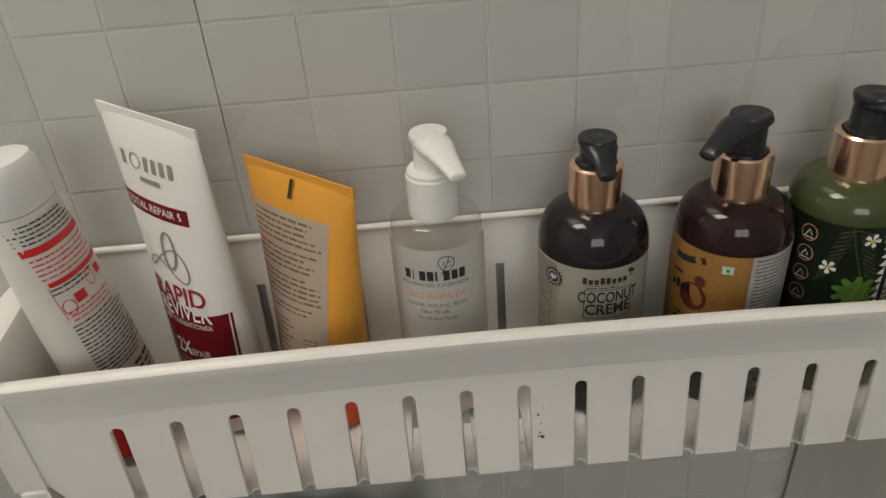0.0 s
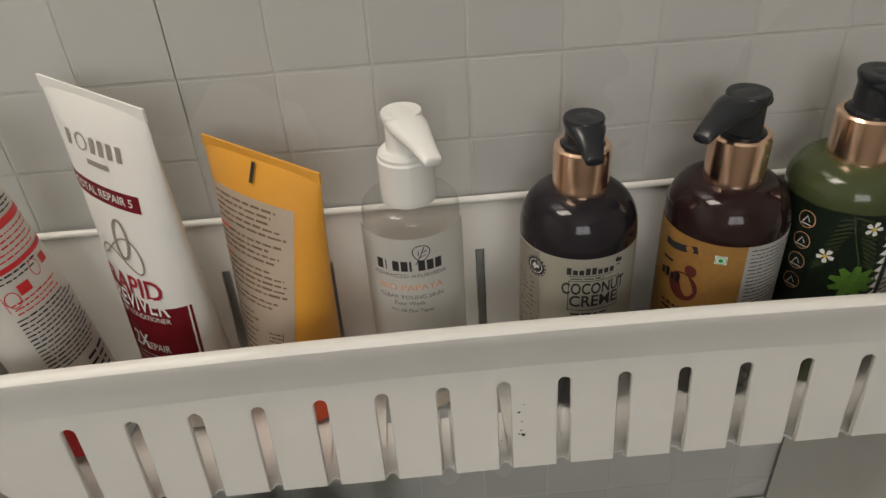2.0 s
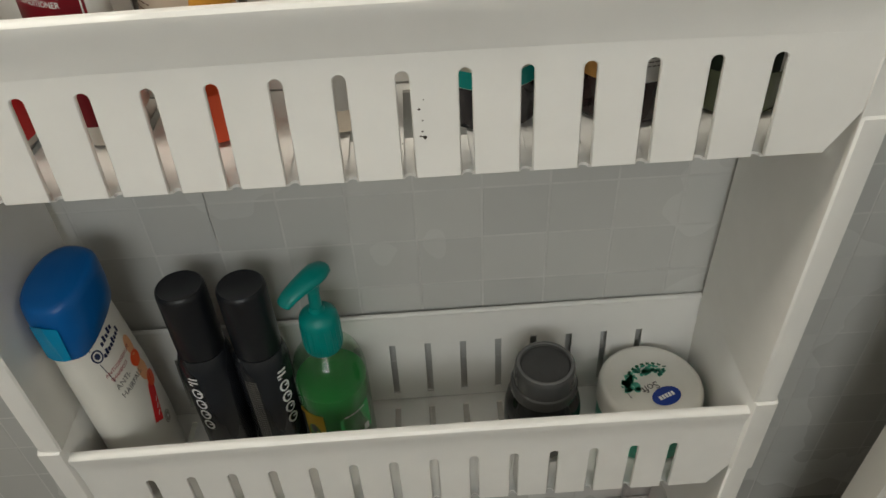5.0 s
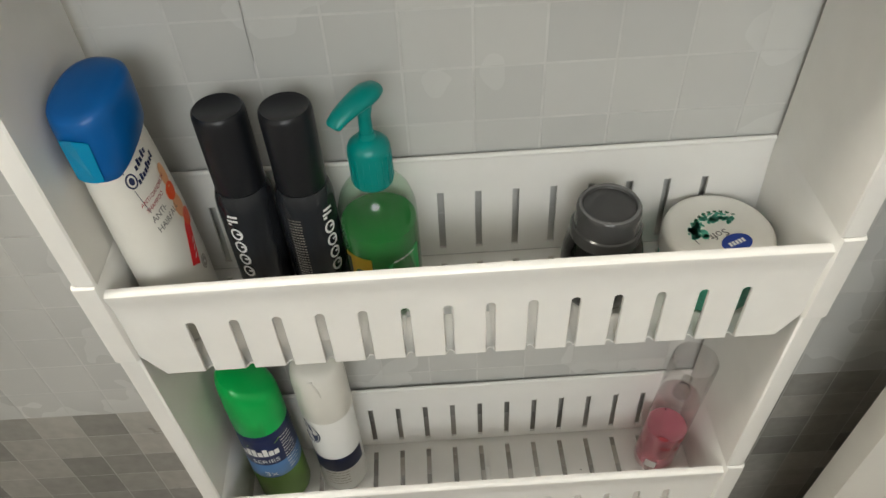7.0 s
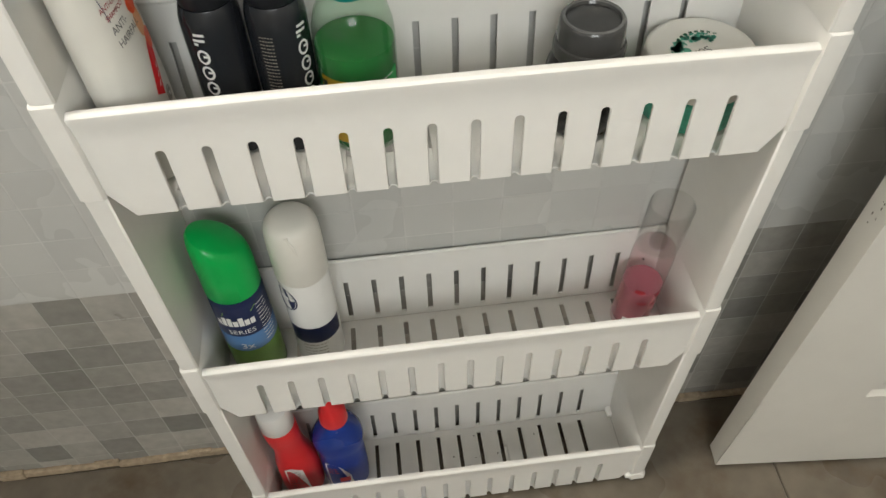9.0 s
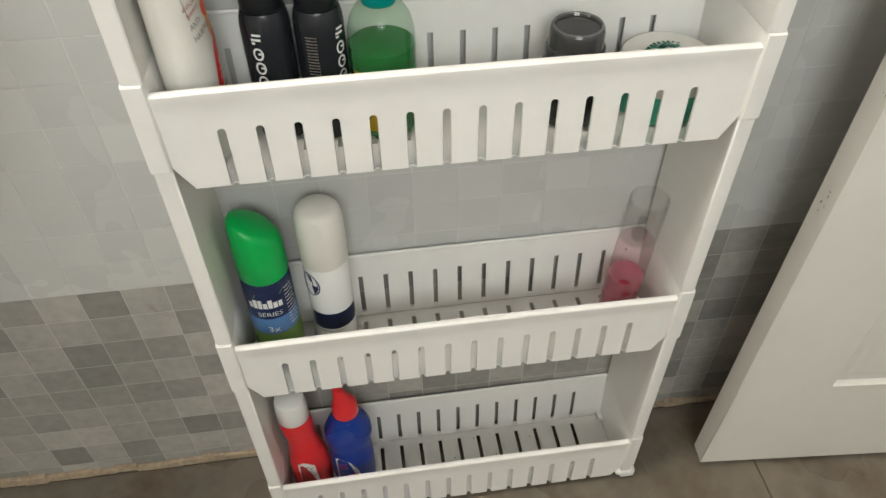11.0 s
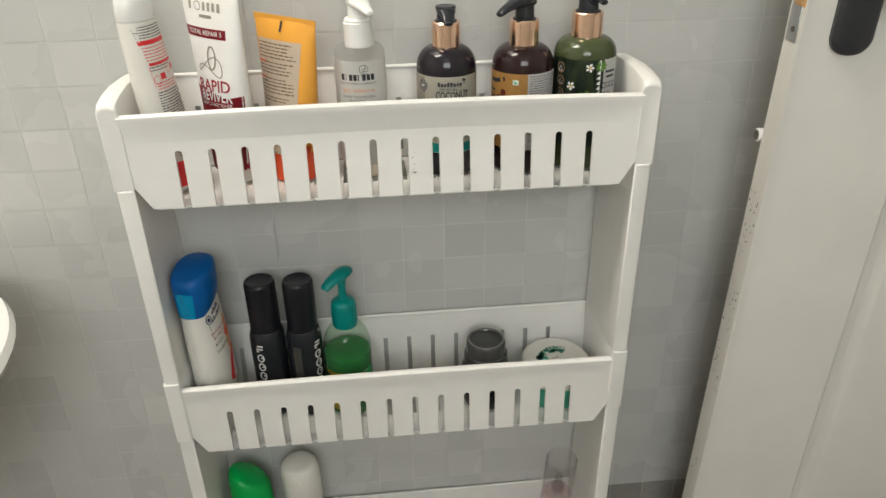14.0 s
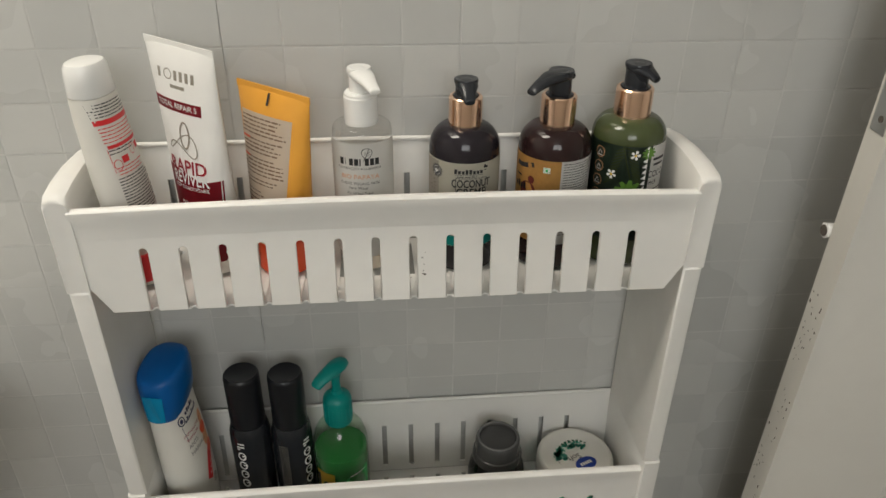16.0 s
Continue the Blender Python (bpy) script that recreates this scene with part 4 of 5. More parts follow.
printed("red_print", "red", ob, sf, lines(-0.0215, z + 0.1275, 0.041, 5, 0.0027, 0.0009, 52))
printed("red_print", "red", ob, sf, lines(-0.0195, z + 0.0955, 0.032, 3, 0.0026, 0.0009, 54))
printed("bold_print", "black_ink", ob, sf, lines(-0.0215, z + 0.0870, 0.042, 15, 0.0025, 0.0010, 55) + lines(0.000, z + 0.0450, 0.018, 5, 0.0044, 0.0022, 56) + lines(-0.019, z + 0.0440, 0.014, 8, 0.0028, 0.0010, 57))

part("red_block", loft([oval(-0.2270 + 0.0105, 0.350 - 0.003, z + h, 0.0256 - e, 0.0182 - e, 76, 2.3, 48) for h, e in ((0.007, 0.0004), (0.0073, 0), (0.0317, 0), (0.032, 0.0004))]), "red", ob, "red printed block round the foot")
settle(ob, F1 + 0.1872)
F1 -= 0.009

# white shampoo bottle with a blue cap
zb = F2 + 0.009
CX, CY = -0.2215, 0.347
rings = [(zb + 0.0005, 0.0255, 0.0165, 0.001, 0), (zb + 0.003, 0.0290, 0.0195, 0.001, 0), (zb + 0.012, 0.0308, 0.0212, 0.001, 0), (zb + 0.06, 0.0316, 0.0222, 0, 0), (zb + 0.11, 0.0310, 0.0216, -0.001, -0.001), (zb + 0.150, 0.0296, 0.0198, -0.002, -0.003), (zb + 0.168, 0.0284, 0.0186, -0.002, -0.004), (zb + 0.183, 0.0262, 0.0172, -0.002, -0.004)]
ob = thing("shampoo_bottle", "white shampoo bottle with a glossy blue flip cap", "bottle", (CX, CY, zb), "oval bottles")
part("body", loft([oval(CX + sx, CY + sy, z, a, b, 77, 2.1, 48) for z, a, b, sx, sy in rings]), "off_white", ob)
# the cap: slanted lower edge towards the room, domed top
cap_rings = []
tc, ts = math.cos(radians(77)), math.sin(radians(77))
for q, a, b in ((0.0, 0.0288, 0.0192), (0.03, 0.0294, 0.0199), (0.40, 0.0296, 0.0212), (0.80, 0.0292, 0.0216), (0.92, 0.0284, 0.0208), (0.97, 0.0268, 0.0192), (0.995, 0.0235, 0.0160), (1.0, 0.004, 0.003)):
    pts = []
    for x, y, zz in oval(0, 0, 0, a, b, 77, 2.5, 48):
        u = x * tc + y * ts
        low = zb + 0.166 + 0.020 * max(0.0, (u + 0.022) / 0.050) ** 0.9
        top = zb + 0.2165 + 0.16 * u - 2.5 * u * u
        pts.append((CX - 0.002 + x, CY - 0.004 + y, low + (top - low) * q))
    cap_rings.append(pts)
c = part("cap", loft(cap_rings), "blue_cap", ob, "glossy blue flip cap")


def cap_front(u, v, lift):
    d = Vector((-tc, -ts, 0))
    s = Vector((-ts, tc, 0)) * -1
    p = Vector((CX - 0.002, CY - 0.004, 0)) + d * (lift + 0.0296 * (1 - min(0.99, abs(u) / 0.0210) ** 2.5) ** (1 / 2.5)) + s * u
    return Vector((p.x, p.y, v))


printed("thumb_panel", "blue_panel", c, cap_front, [shape([(-0.0090, zb + 0.1680), (-0.0045, zb + 0.1672), (0.0, zb + 0.1670), (0.0045, zb + 0.1672), (0.0090, zb + 0.1680), (0.0100, zb + 0.196), (0.0050, zb + 0.1975), (0.0, zb + 0.198), (-0.0050, zb + 0.1975), (-0.0100, zb + 0.196)])], "lighter blue thumb panel", lift=0.0012)
side = oval_side(CX, CY, 77, rings, 2.1)


def sf(u, v, lift):
    return side(u * 0.72 - 0.007, v + 0.018, lift)


printed("round_sign", "navy", ob, sf, [ring(-0.0135, zb + 0.1400, 0.0052, 0.0060, 0.0014), disc(-0.0135, zb + 0.1400, 0.0024, 0.0030), stroke([(-0.0165, zb + 0.1600), (-0.0165, zb + 0.147)], 0.0006), stroke([(-0.0155, zb + 0.133), (-0.0125, zb + 0.112)], 0.0006)], "dark blue round sign")
printed("brand_mark", "navy", ob, sf, [bar(-0.0055 + 0.0042 * i, zb + 0.1440 + 0.0012 * i, -0.0025 + 0.0042 * i, zb + 0.1475 + 0.0012 * i + 0.002 * (i % 2)) for i in range(5)] + [bar(-0.0085 + 0.0037 * i, zb + 0.1345 + 0.0010 * i, -0.0058 + 0.0037 * i, zb + 0.1380 + 0.0010 * i + 0.002 * (i % 3 == 1)) for i in range(8)])
printed("lettering", "maroon", ob, sf, [words("ANTI-DANDRUFF", 0.0020, zb + 0.1230, 0.0050, 1.0, 8), words("SHAMPOO", -0.0030, zb + 0.1160, 0.0050, 1.0, 8)], "maroon lettering")
printed("lettering", "grey_ink", ob, sf, [words("ANTI-", -0.0050, zb + 0.1070, 0.0076, 1.0, 8), words("HAIRFALL", 0.0020, zb + 0.0985, 0.0076, 1.0, 8)], "thin grey lettering")
printed("petals", "peach_ink", ob, sf, [disc(0.0215, zb + 0.0975, 0.0080, 0.0105), disc(0.0225, zb + 0.1240, 0.0060, 0.0100)], "orange petal picture")
printed("petals", "orange_red", ob, sf, [disc(0.0205, zb + 0.1115, 0.0085, 0.0070), disc(0.0260, zb + 0.0840, 0.0080, 0.0075)], "red petal picture", lift=0.0008)
printed("red_flag", "red", ob, sf, [shape([(0.0010, zb + 0.050), (0.0125, zb + 0.0450), (0.0240, zb + 0.0740), (0.0275, zb + 0.0900), (0.0150, zb + 0.0820)])], "red diagonal flag", lift=0.0007)
printed("flag_print", "white_ink", ob, sf, [bar(0.0085 + 0.003 * i, zb + 0.054 + 0.006 * i, 0.0135 + 0.003 * i, zb + 0.0552 + 0.006 * i, 40) for i in range(3)], lift=0.0011)
printed("round_seal", "silver_ink", ob, sf, [disc(0.0205, zb + 0.0410, 0.0058, 0.0066)])
printed("seal_ring", "white_ink", ob, sf, [ring(0.0205, zb + 0.0410, 0.0046, 0.0054, 0.0006), bar(0.0190, zb + 0.0395, 0.0222, zb + 0.0425)], lift=0.0009)


settle(ob, zb + 0.228)


# ---- black spray cans ----
def spray_can(cx, cy, label, front, logo_at):
    ob = thing("spray_can", label, "spray can", (cx, cy, F2 + 0.009), "black spray cans")
    z = F2 + 0.009
    part("body", lathe([(0.0185, z + 0.0006), (0.0205, z + 0.002), (0.0210, z + 0.006), (0.0210, z + 0.104), (0.0205, z + 0.109), (0.0188, z + 0.1155), (0.0180, z + 0.117)], cx, cy), "black_plastic", ob)
    part("cap", lathe([(0.0176, z + 0.1175), (0.0180, z + 0.1182), (0.0180, z + 0.174), (0.0174, z + 0.1772), (0.0160, z + 0.1785), (0.0152, z + 0.1779)], cx, cy), "matt_black", ob, "plain black cap")
    sf = round_surface(cx, cy, 0.0210, front)
    logo = [ring(logo_at, z + 0.086 - 0.0125 * i, 0.0046, 0.0056, 0.0017) for i in range(4)] + [bar(logo_at - 0.0042, z + 0.0975, logo_at + 0.004, z + 0.0995), bar(logo_at - 0.003, z + 0.1015, logo_at + 0.0045, z + 0.1035), bar(logo_at - 0.004, z + 0.0945, logo_at - 0.001, z + 0.0965)] + [bar(logo_at, z + 0.0855 - 0.0125 * i, logo_at + 0.0035, z + 0.0872 - 0.0125 * i) for i in range(4)]
    printed("brand_mark", "white_ink", ob, sf, logo, "white upright brand shapes")
    printed("small_print", "silver_ink", ob, sf, [pf for k in range(5) for pf in lines(logo_at - 0.030 + k * 0.002, z + 0.098, 0.0016, 30, 0.0027, 0.0009, 70 + k)])
    return settle(ob, z + 0.1785)


spray_can(-0.1585, 0.366, "black deodorant spray can with white lettering down its side", 0, -0.0075)
spray_can(-0.1145, 0.363, "black deodorant spray can turned half away", 0, 0.0180)

# ---- hand wash with a teal pump ----
cx, cy, zb = -0.0635, 0.360, F2 + 0.009
ob = thing("hand_wash_bottle", "clear bottle of green hand wash with a teal pump", "bottle", (cx, cy, zb))
part("body", lathe([(0.0255, zb + 0.0006), (0.0280, zb + 0.002), (0.0292, zb + 0.006), (0.0292, zb + 0.086), (0.0284, zb + 0.096), (0.0255, zb + 0.106), (0.0205, zb + 0.1135), (0.0150, zb + 0.118), (0.0128, zb + 0.121)], cx, cy, 56), "green_clear", ob, no_shadow=True)
part("liquid", lathe([(0.0250, zb + 0.002), (0.0278, zb + 0.006), (0.0284, zb + 0.008), (0.0284, zb + 0.080), (0.0280, zb + 0.0825), (0.0262, zb + 0.0828)], cx, cy, 56), "green_liquid", ob, "green liquid soap")
col = part("collar", lathe([(0.0140, zb + 0.1175), (0.0148, zb + 0.119), (0.0148, zb + 0.146), (0.0138, zb + 0.149), (0.0105, zb + 0.152), (0.0060, zb + 0.154), (0.0052, zb + 0.158)], cx, cy, 40), "teal", ob, "teal screw collar")
for i in range(20):
    a = 2 * math.pi * i / 20
    part("grip_rib", box(-0.0004, 0.0004, -0.0004, 0.0004, 0, 0.022, 0), "teal", col, smooth=0).matrix_basis = Matrix.Translation((cx + 0.0148 * math.cos(a), cy + 0.0148 * math.sin(a), zb + 0.121))
part("stem", lathe([(0.0048, zb + 0.155), (0.0044, zb + 0.170), (0.0052, zb + 0.176)], cx, cy, 20), "teal", ob)
hd = tube([(cx + 0.0095, cy + 0.0135, zb + 0.1830), (cx + 0.0080, cy + 0.0110, zb + 0.1835), (cx + 0.0040, cy + 0.0055, zb + 0.1840), (cx, cy, zb + 0.1838), (cx - 0.0065, cy - 0.0060, zb + 0.1822), (cx - 0.0135, cy - 0.0120, zb + 0.1790), (cx - 0.0185, cy - 0.0160, zb + 0.1750), (cx - 0.0192, cy - 0.0166, zb + 0.1740)], [0.0035, 0.0072, 0.0094, 0.0096, 0.0086, 0.0076, 0.0066, 0.0050], 18, flat=0.62)
part("pump_head", hd, "teal", ob, "teal duckbill pump head")
part("pump_neck", lathe([(0.0050, zb + 0.172), (0.0064, zb + 0.180), (0.0072, zb + 0.183)], cx, cy, 20), "teal", ob)
sf = round_surface(cx, cy, 0.0292)
lab = part("label", band(sf, -0.030, -0.0065, zb + 0.012, zb + 0.067, 0.0003), "yellow", ob, "printed front label in yellow and green")
printed("picture", "leaf_green", lab, sf, [disc(-0.0165, zb + 0.044, 0.006, 0.011), disc(-0.020, zb + 0.030, 0.006, 0.007)])
printed("picture", "dark_leaf", lab, sf, [disc(-0.0165, zb + 0.050, 0.003, 0.005), bar(-0.0285, zb + 0.013, -0.024, zb + 0.064)], lift=0.0009)
printed("back_label", "bright_green", ob, sf, [shape([(0.006, zb + 0.028), (0.034, zb + 0.034), (0.034, zb + 0.068), (0.027, zb + 0.066), (0.006, zb + 0.060)])], lift=0.0004)
printed("white_strip", "white_ink", ob, sf, [shape([(0.006, zb + 0.0285), (0.031, zb + 0.0345), (0.031, zb + 0.042), (0.006, zb + 0.036)])], lift=0.0007)
printed("strip_print", "white_ink", ob, sf, lines(0.010, zb + 0.0625, 0.022, 1, 0.003, 0.0012, 81, 0.1), lift=0.0007)
printed("strip_print", "grey_ink", ob, sf, lines(0.009, zb + 0.0345, 0.018, 2, 0.0026, 0.0012, 83, 0.22), lift=0.001)

settle(ob, zb + 0.190)

# ---- dark glass jar ----
cx, cy = 0.1070, 0.354
ob = thing("glass_jar", "small dark glass jar with a smoky translucent lid", "jar", (cx, cy, zb))
part("body", lathe([(0.0240, zb + 0.0006), (0.0285, zb + 0.002), (0.0312, zb + 0.008), (0.0318, zb + 0.022), (0.0315, zb + 0.038), (0.0295, zb + 0.048), (0.0262, zb + 0.0545), (0.0250, zb + 0.057)], cx, cy, 56), "smoke_glass", ob)
part("lid", lathe([(0.0262, zb + 0.0565), (0.0270, zb + 0.0575), (0.0270, zb + 0.0640), (0.0262, zb + 0.0660), (0.0248, zb + 0.0668), (0.0242, zb + 0.0780), (0.0236, zb + 0.0815), (0.0222, zb + 0.0830), (0.0200, zb + 0.0828), (0.0190, zb + 0.0812), (0.0150, zb + 0.0822), (0.0080, zb + 0.0830), (0.002, zb + 0.0832)], cx, cy, 56), "smoke_lid", ob, "smoky grey stepped lid")

settle(ob, zb + 0.0832)

# opaque paler ring drawn as the highlight round the lid's top edge
part("lid_rim", loft([[(cx + (0.0212 + 0.0013 * math.cos(b)) * math.cos(a), cy + (0.0212 + 0.0013 * math.cos(b)) * math.sin(a), F2 + 0.0918 + 0.0011 * math.sin(b)) for b in [2 * math.pi * k / 8 for k in range(8)]] for a in [2 * math.pi * i / 48 for i in range(49)]], close=False), "lid_edge", ob, "paler grey ring for the highlight along the lid edge")
# ---- cream tub ----
cx, cy = 0.1975, 0.3575
ob = thing("cream_tub", "round white cream tub with a green leafy print on its lid", "tub", (cx, cy, zb))
part("body", lathe([(0.0385, zb + 0.0006), (0.0405, zb + 0.002), (0.0412, zb + 0.006), (0.0415, zb + 0.026), (0.0405, zb + 0.028)], cx, cy, 64), "mint", ob, "mint green tub side")
lid = part("lid", lathe([(0.0420, zb + 0.0262), (0.0428, zb + 0.0268), (0.0430, zb + 0.0290), (0.0430, zb + 0.0400), (0.0424, zb + 0.0428), (0.0405, zb + 0.0446), (0.0375, zb + 0.0450), (0.0365, zb + 0.0446), (0.02, zb + 0.0445), (0.002, zb + 0.0445)], cx, cy, 64), "off_white", ob, "off-white screw lid")


def lid_top(u, v, lift):
    a = radians(203)
    return Vector((cx + u * math.cos(a) - v * math.sin(a), cy + u * math.sin(a) + v * math.cos(a), zb + 0.0445 + lift))


printed("blue_oval", "royal", lid, lid_top, [disc(-0.0025, 0.0165, 0.0128, 0.0088, 32)], "dark blue oval badge")
printed("badge_print", "white_ink", lid, lid_top, [bar(-0.0095 + 0.0030 * i, 0.0145, -0.0073 + 0.0030 * i, 0.0185) for i in range(5)], lift=0.0009)
printed("lettering", "grey_ink", lid, lid_top, [words("Soft", 0.0040, 0.0035, 0.0105, 1.0)], "grey lettering")
r3 = random.Random(12)
spl = []
for i in range(70):
    a = r3.uniform(-2.9, -0.35)
    q = r3.uniform(0.012, 0.023)
    spl.append(disc(q * math.cos(a) * 1.0 + 0.003, q * math.sin(a) * 0.85, r3.uniform(0.0006, 0.003), r3.uniform(0.0006, 0.0022), 7))
spl += [disc(0.0165 + r3.uniform(-0.005, 0.005), -0.006 + r3.uniform(-0.008, 0.008), r3.uniform(0.001, 0.0045), r3.uniform(0.001, 0.004), 8) for i in range(14)]
printed("green_splash", "mint", lid, lid_top, spl, "speckled green splash print")
lv = []
for i in range(16):
    a = -2.6 + 0.115 * i
    u, v = 0.0205 * math.cos(a) - 0.001, 0.0185 * math.sin(a)
    lv.append(stroke([(u, v), (u + 0.003 * math.cos(a + (1 if i % 2 else -1)), v + 0.003 * math.sin(a + (1 if i % 2 else -1)))], 0.0013))
printed("leaf_sprig", "green_ink", lid, lid_top, lv, "dark green sprig", lift=0.0009)
printed("edge_print", "grey_ink", lid, lid_top, [bar(0.0235, -0.004 + 0.0016 * i, 0.0243, -0.0028 + 0.0016 * i) for i in range(6)])

settle(ob, zb + 0.0445)

# ---- third tier: gel can, deodorant can, pink spray ----
cx, cy, zb = -0.2105, 0.360, F3 + 0.009
ob = thing("shaving_gel_can", "navy shaving gel can with a green slanted cap", "spray can", (cx, cy, zb))
part("body", lathe([(0.0245, zb + 0.0006), (0.0268, zb + 0.002), (0.0275, zb + 0.005), (0.0275, zb + 0.128), (0.0268, zb + 0.132), (0.0255, zb + 0.135)], cx, cy, 56), "navy", ob)
part("foot_ring", lathe([(0.0277, zb + 0.004), (0.0279, zb + 0.005), (0.0279, zb + 0.058), (0.0277, zb + 0.059)], cx, cy, 56), "dull_green", ob)
part("blue_fade", lathe([(0.0276, zb + 0.0592), (0.0278, zb + 0.0597), (0.0278, zb + 0.084), (0.0276, zb + 0.085)], cx, cy, 56), "mid_blue", ob)
capr = []
for q, r in ((0, 0.0262), (0.02, 0.0272), (0.5, 0.0270), (0.78, 0.0264), (0.90, 0.0250), (0.965, 0.0222), (0.99, 0.0185), (1.0, 0.004)):
    pts = []
    for x, y, zz in oval(0, 0, 0, r, r, n=40):
        top = zb + 0.2055 - 0.62 * x - 0.10 * y - 4.0 * (x * x + y * y)
        pts.append((cx + x, cy + y, zb + 0.1365 + (top - zb - 0.1365) * q))
    capr.append(pts)
part("cap", loft(capr), "bright_green", ob, "bright green slanted cap")
sf = round_surface(cx, cy, 0.0275)
printed("brand_mark", "white_ink", ob, sf, [bar(-0.0215 + 0.0056 * i, zb + 0.1025, -0.0168 + 0.0056 * i, zb + 0.1025 + (0.0130 if i in (1, 2, 4) else 0.0085)) for i in range(7)], "white brand shapes")
printed("lettering", "white_ink", ob, sf, [words("SERIES", 0.001, zb + 0.0925, 0.0092, 1.1)], "white bold lettering")
printed("lettering", "white_ink", ob, sf, [words("3x", 0.001, zb + 0.0680, 0.0125, 1.1)], "white bold lettering", lift=0.0009)
printed("green_stripe", "dull_green", ob, sf, [shape([(-0.014, zb + 0.1185), (0.016, zb + 0.1205), (0.022, zb + 0.1265), (-0.012, zb + 0.1235)])])
printed("side_print", "white_ink", ob, sf, lines(0.0215, zb + 0.124, 0.016, 12, 0.0052, 0.0014, 91))
settle(ob, zb + 0.2055)

cx, cy = -0.1435, 0.368
ob = thing("deodorant_can", "white deodorant can with a navy band and white cap", "spray can", (cx, cy, zb))
part("body", lathe([(0.0225, zb + 0.0006), (0.0248, zb + 0.002), (0.0255, zb + 0.005), (0.0255, zb + 0.136), (0.0248, zb + 0.140)], cx, cy, 56), "white_gloss", ob)
part("cap", lathe([(0.0258, zb + 0.1395), (0.0264, zb + 0.1405), (0.0262, zb + 0.188), (0.0256, zb + 0.197), (0.0240, zb + 0.2045), (0.0205, zb + 0.2092), (0.0150, zb + 0.2112), (0.002, zb + 0.2118)], cx, cy, 56), "off_white", ob, "cream-white cap with a moulded ridge")
part("actuator", tube([(cx - 0.012, cy - 0.0195, zb + 0.2035), (cx - 0.002, cy - 0.0225, zb + 0.2050), (cx + 0.002, cy - 0.0252, zb + 0.1965), (cx + 0.004, cy - 0.0262, zb + 0.186)], [0.0012, 0.0024, 0.0018, 0.0008], 10), "off_white", ob, "small moulded ridge on the cap")
sf = round_surface(cx, cy, 0.0255)
part("navy_band", band(sf, -0.026, 0.034, zb + 0.046, zb + 0.0715, 0.0003), "navy", ob)
printed("round_badge", "navy", ob, sf, [disc(-0.0215, zb + 0.1160, 0.0135, 0.0170, 28)], "navy round badge")
printed("badge_print", "white_ink", ob, sf, [bar(-0.0265 + 0.0036 * i, zb + 0.1165, -0.0240 + 0.0036 * i, zb + 0.1215) for i in range(4)] + [ring(-0.0215, zb + 0.1160, 0.0120, 0.0155, 0.0006)], lift=0.0009)
printed("small_print", "silver_ink", ob, sf, lines(-0.014, zb + 0.041, 0.028, 5, 0.0055, 0.0015, 95))
settle(ob, zb + 0.2115)

ob = thing("mist_bottle", "slim clear spray bottle a third full of pink mist", "bottle", (0.2135, 0.364, zb))
cx, cy = 0.2135, 0.364
part("body", lathe([(0.0195, zb + 0.0006), (0.0212, zb + 0.002), (0.0218, zb + 0.005), (0.0218, zb + 0.112), (0.0205, zb + 0.119), (0.0165, zb + 0.124), (0.0105, zb + 0.127)], cx, cy, 48), "pink_clear", ob, no_shadow=True)
part("liquid", lathe([(0.0192, zb + 0.0075), (0.0206, zb + 0.009), (0.0210, zb + 0.012), (0.0210, zb + 0.066), (0.0205, zb + 0.0664)], cx, cy, 48), "pink_liquid", ob, "pink liquid")
part("sprayer", lathe([(0.0085, zb + 0.124), (0.0085, zb + 0.132), (0.0052, zb + 0.134), (0.0048, zb + 0.150), (0.0028, zb + 0.1515)], cx, cy, 28), "pale_clear", ob)
part("cap", lathe([(0.0216, zb + 0.124), (0.0221, zb + 0.1245), (0.0221, zb + 0.1785), (0.0214, zb + 0.1800), (0.0206, zb + 0.1795), (0.0206, zb + 0.1265)], cx, cy, 48), "clear", ob, "clear plastic cap", no_shadow=True)
sf = round_surface(cx, cy, 0.0218)
printed("print", "maroon", ob, sf, [disc(-0.010, zb + 0.070, 0.006, 0.0035, 12), disc(0.012, zb + 0.064, 0.0045, 0.0028, 12), disc(-0.004, zb + 0.052, 0.006, 0.0026, 12), disc(0.010, zb + 0.048, 0.004, 0.0022, 12), stroke([(0.016, zb + 0.062), (0.019, zb + 0.074), (0.017, zb + 0.082)], 0.0012)], "faded dark pink print", lift=0.0004)
printed("label", "white_ink", ob, sf, [bar(-0.018, zb + 0.012, -0.006, zb + 0.024)])
printed("black_mark", "black_ink", ob, sf, [disc(-0.0195, zb + 0.119, 0.001, 0.0018, 8)])
settle(ob, zb + 0.1800)
for c in ob.children_recursive:
    for v in c.data.vertices:
        v.co.x += 0.055 * (v.co.z - zb) - 0.004

# ---- bottom tier: cleaner bottles ----
zb = F4


def cleaner(name, label, cx, cy, turn, rings, body):
    ob = thing(name, label, "bottle", (cx, cy, zb), "cleaner bottles")
    part("body", loft([oval(cx + sx, cy + sy, zb + z, a, b, turn, 2.4, 40) for z, a, b, sx, sy in rings]), body, ob)
    return ob


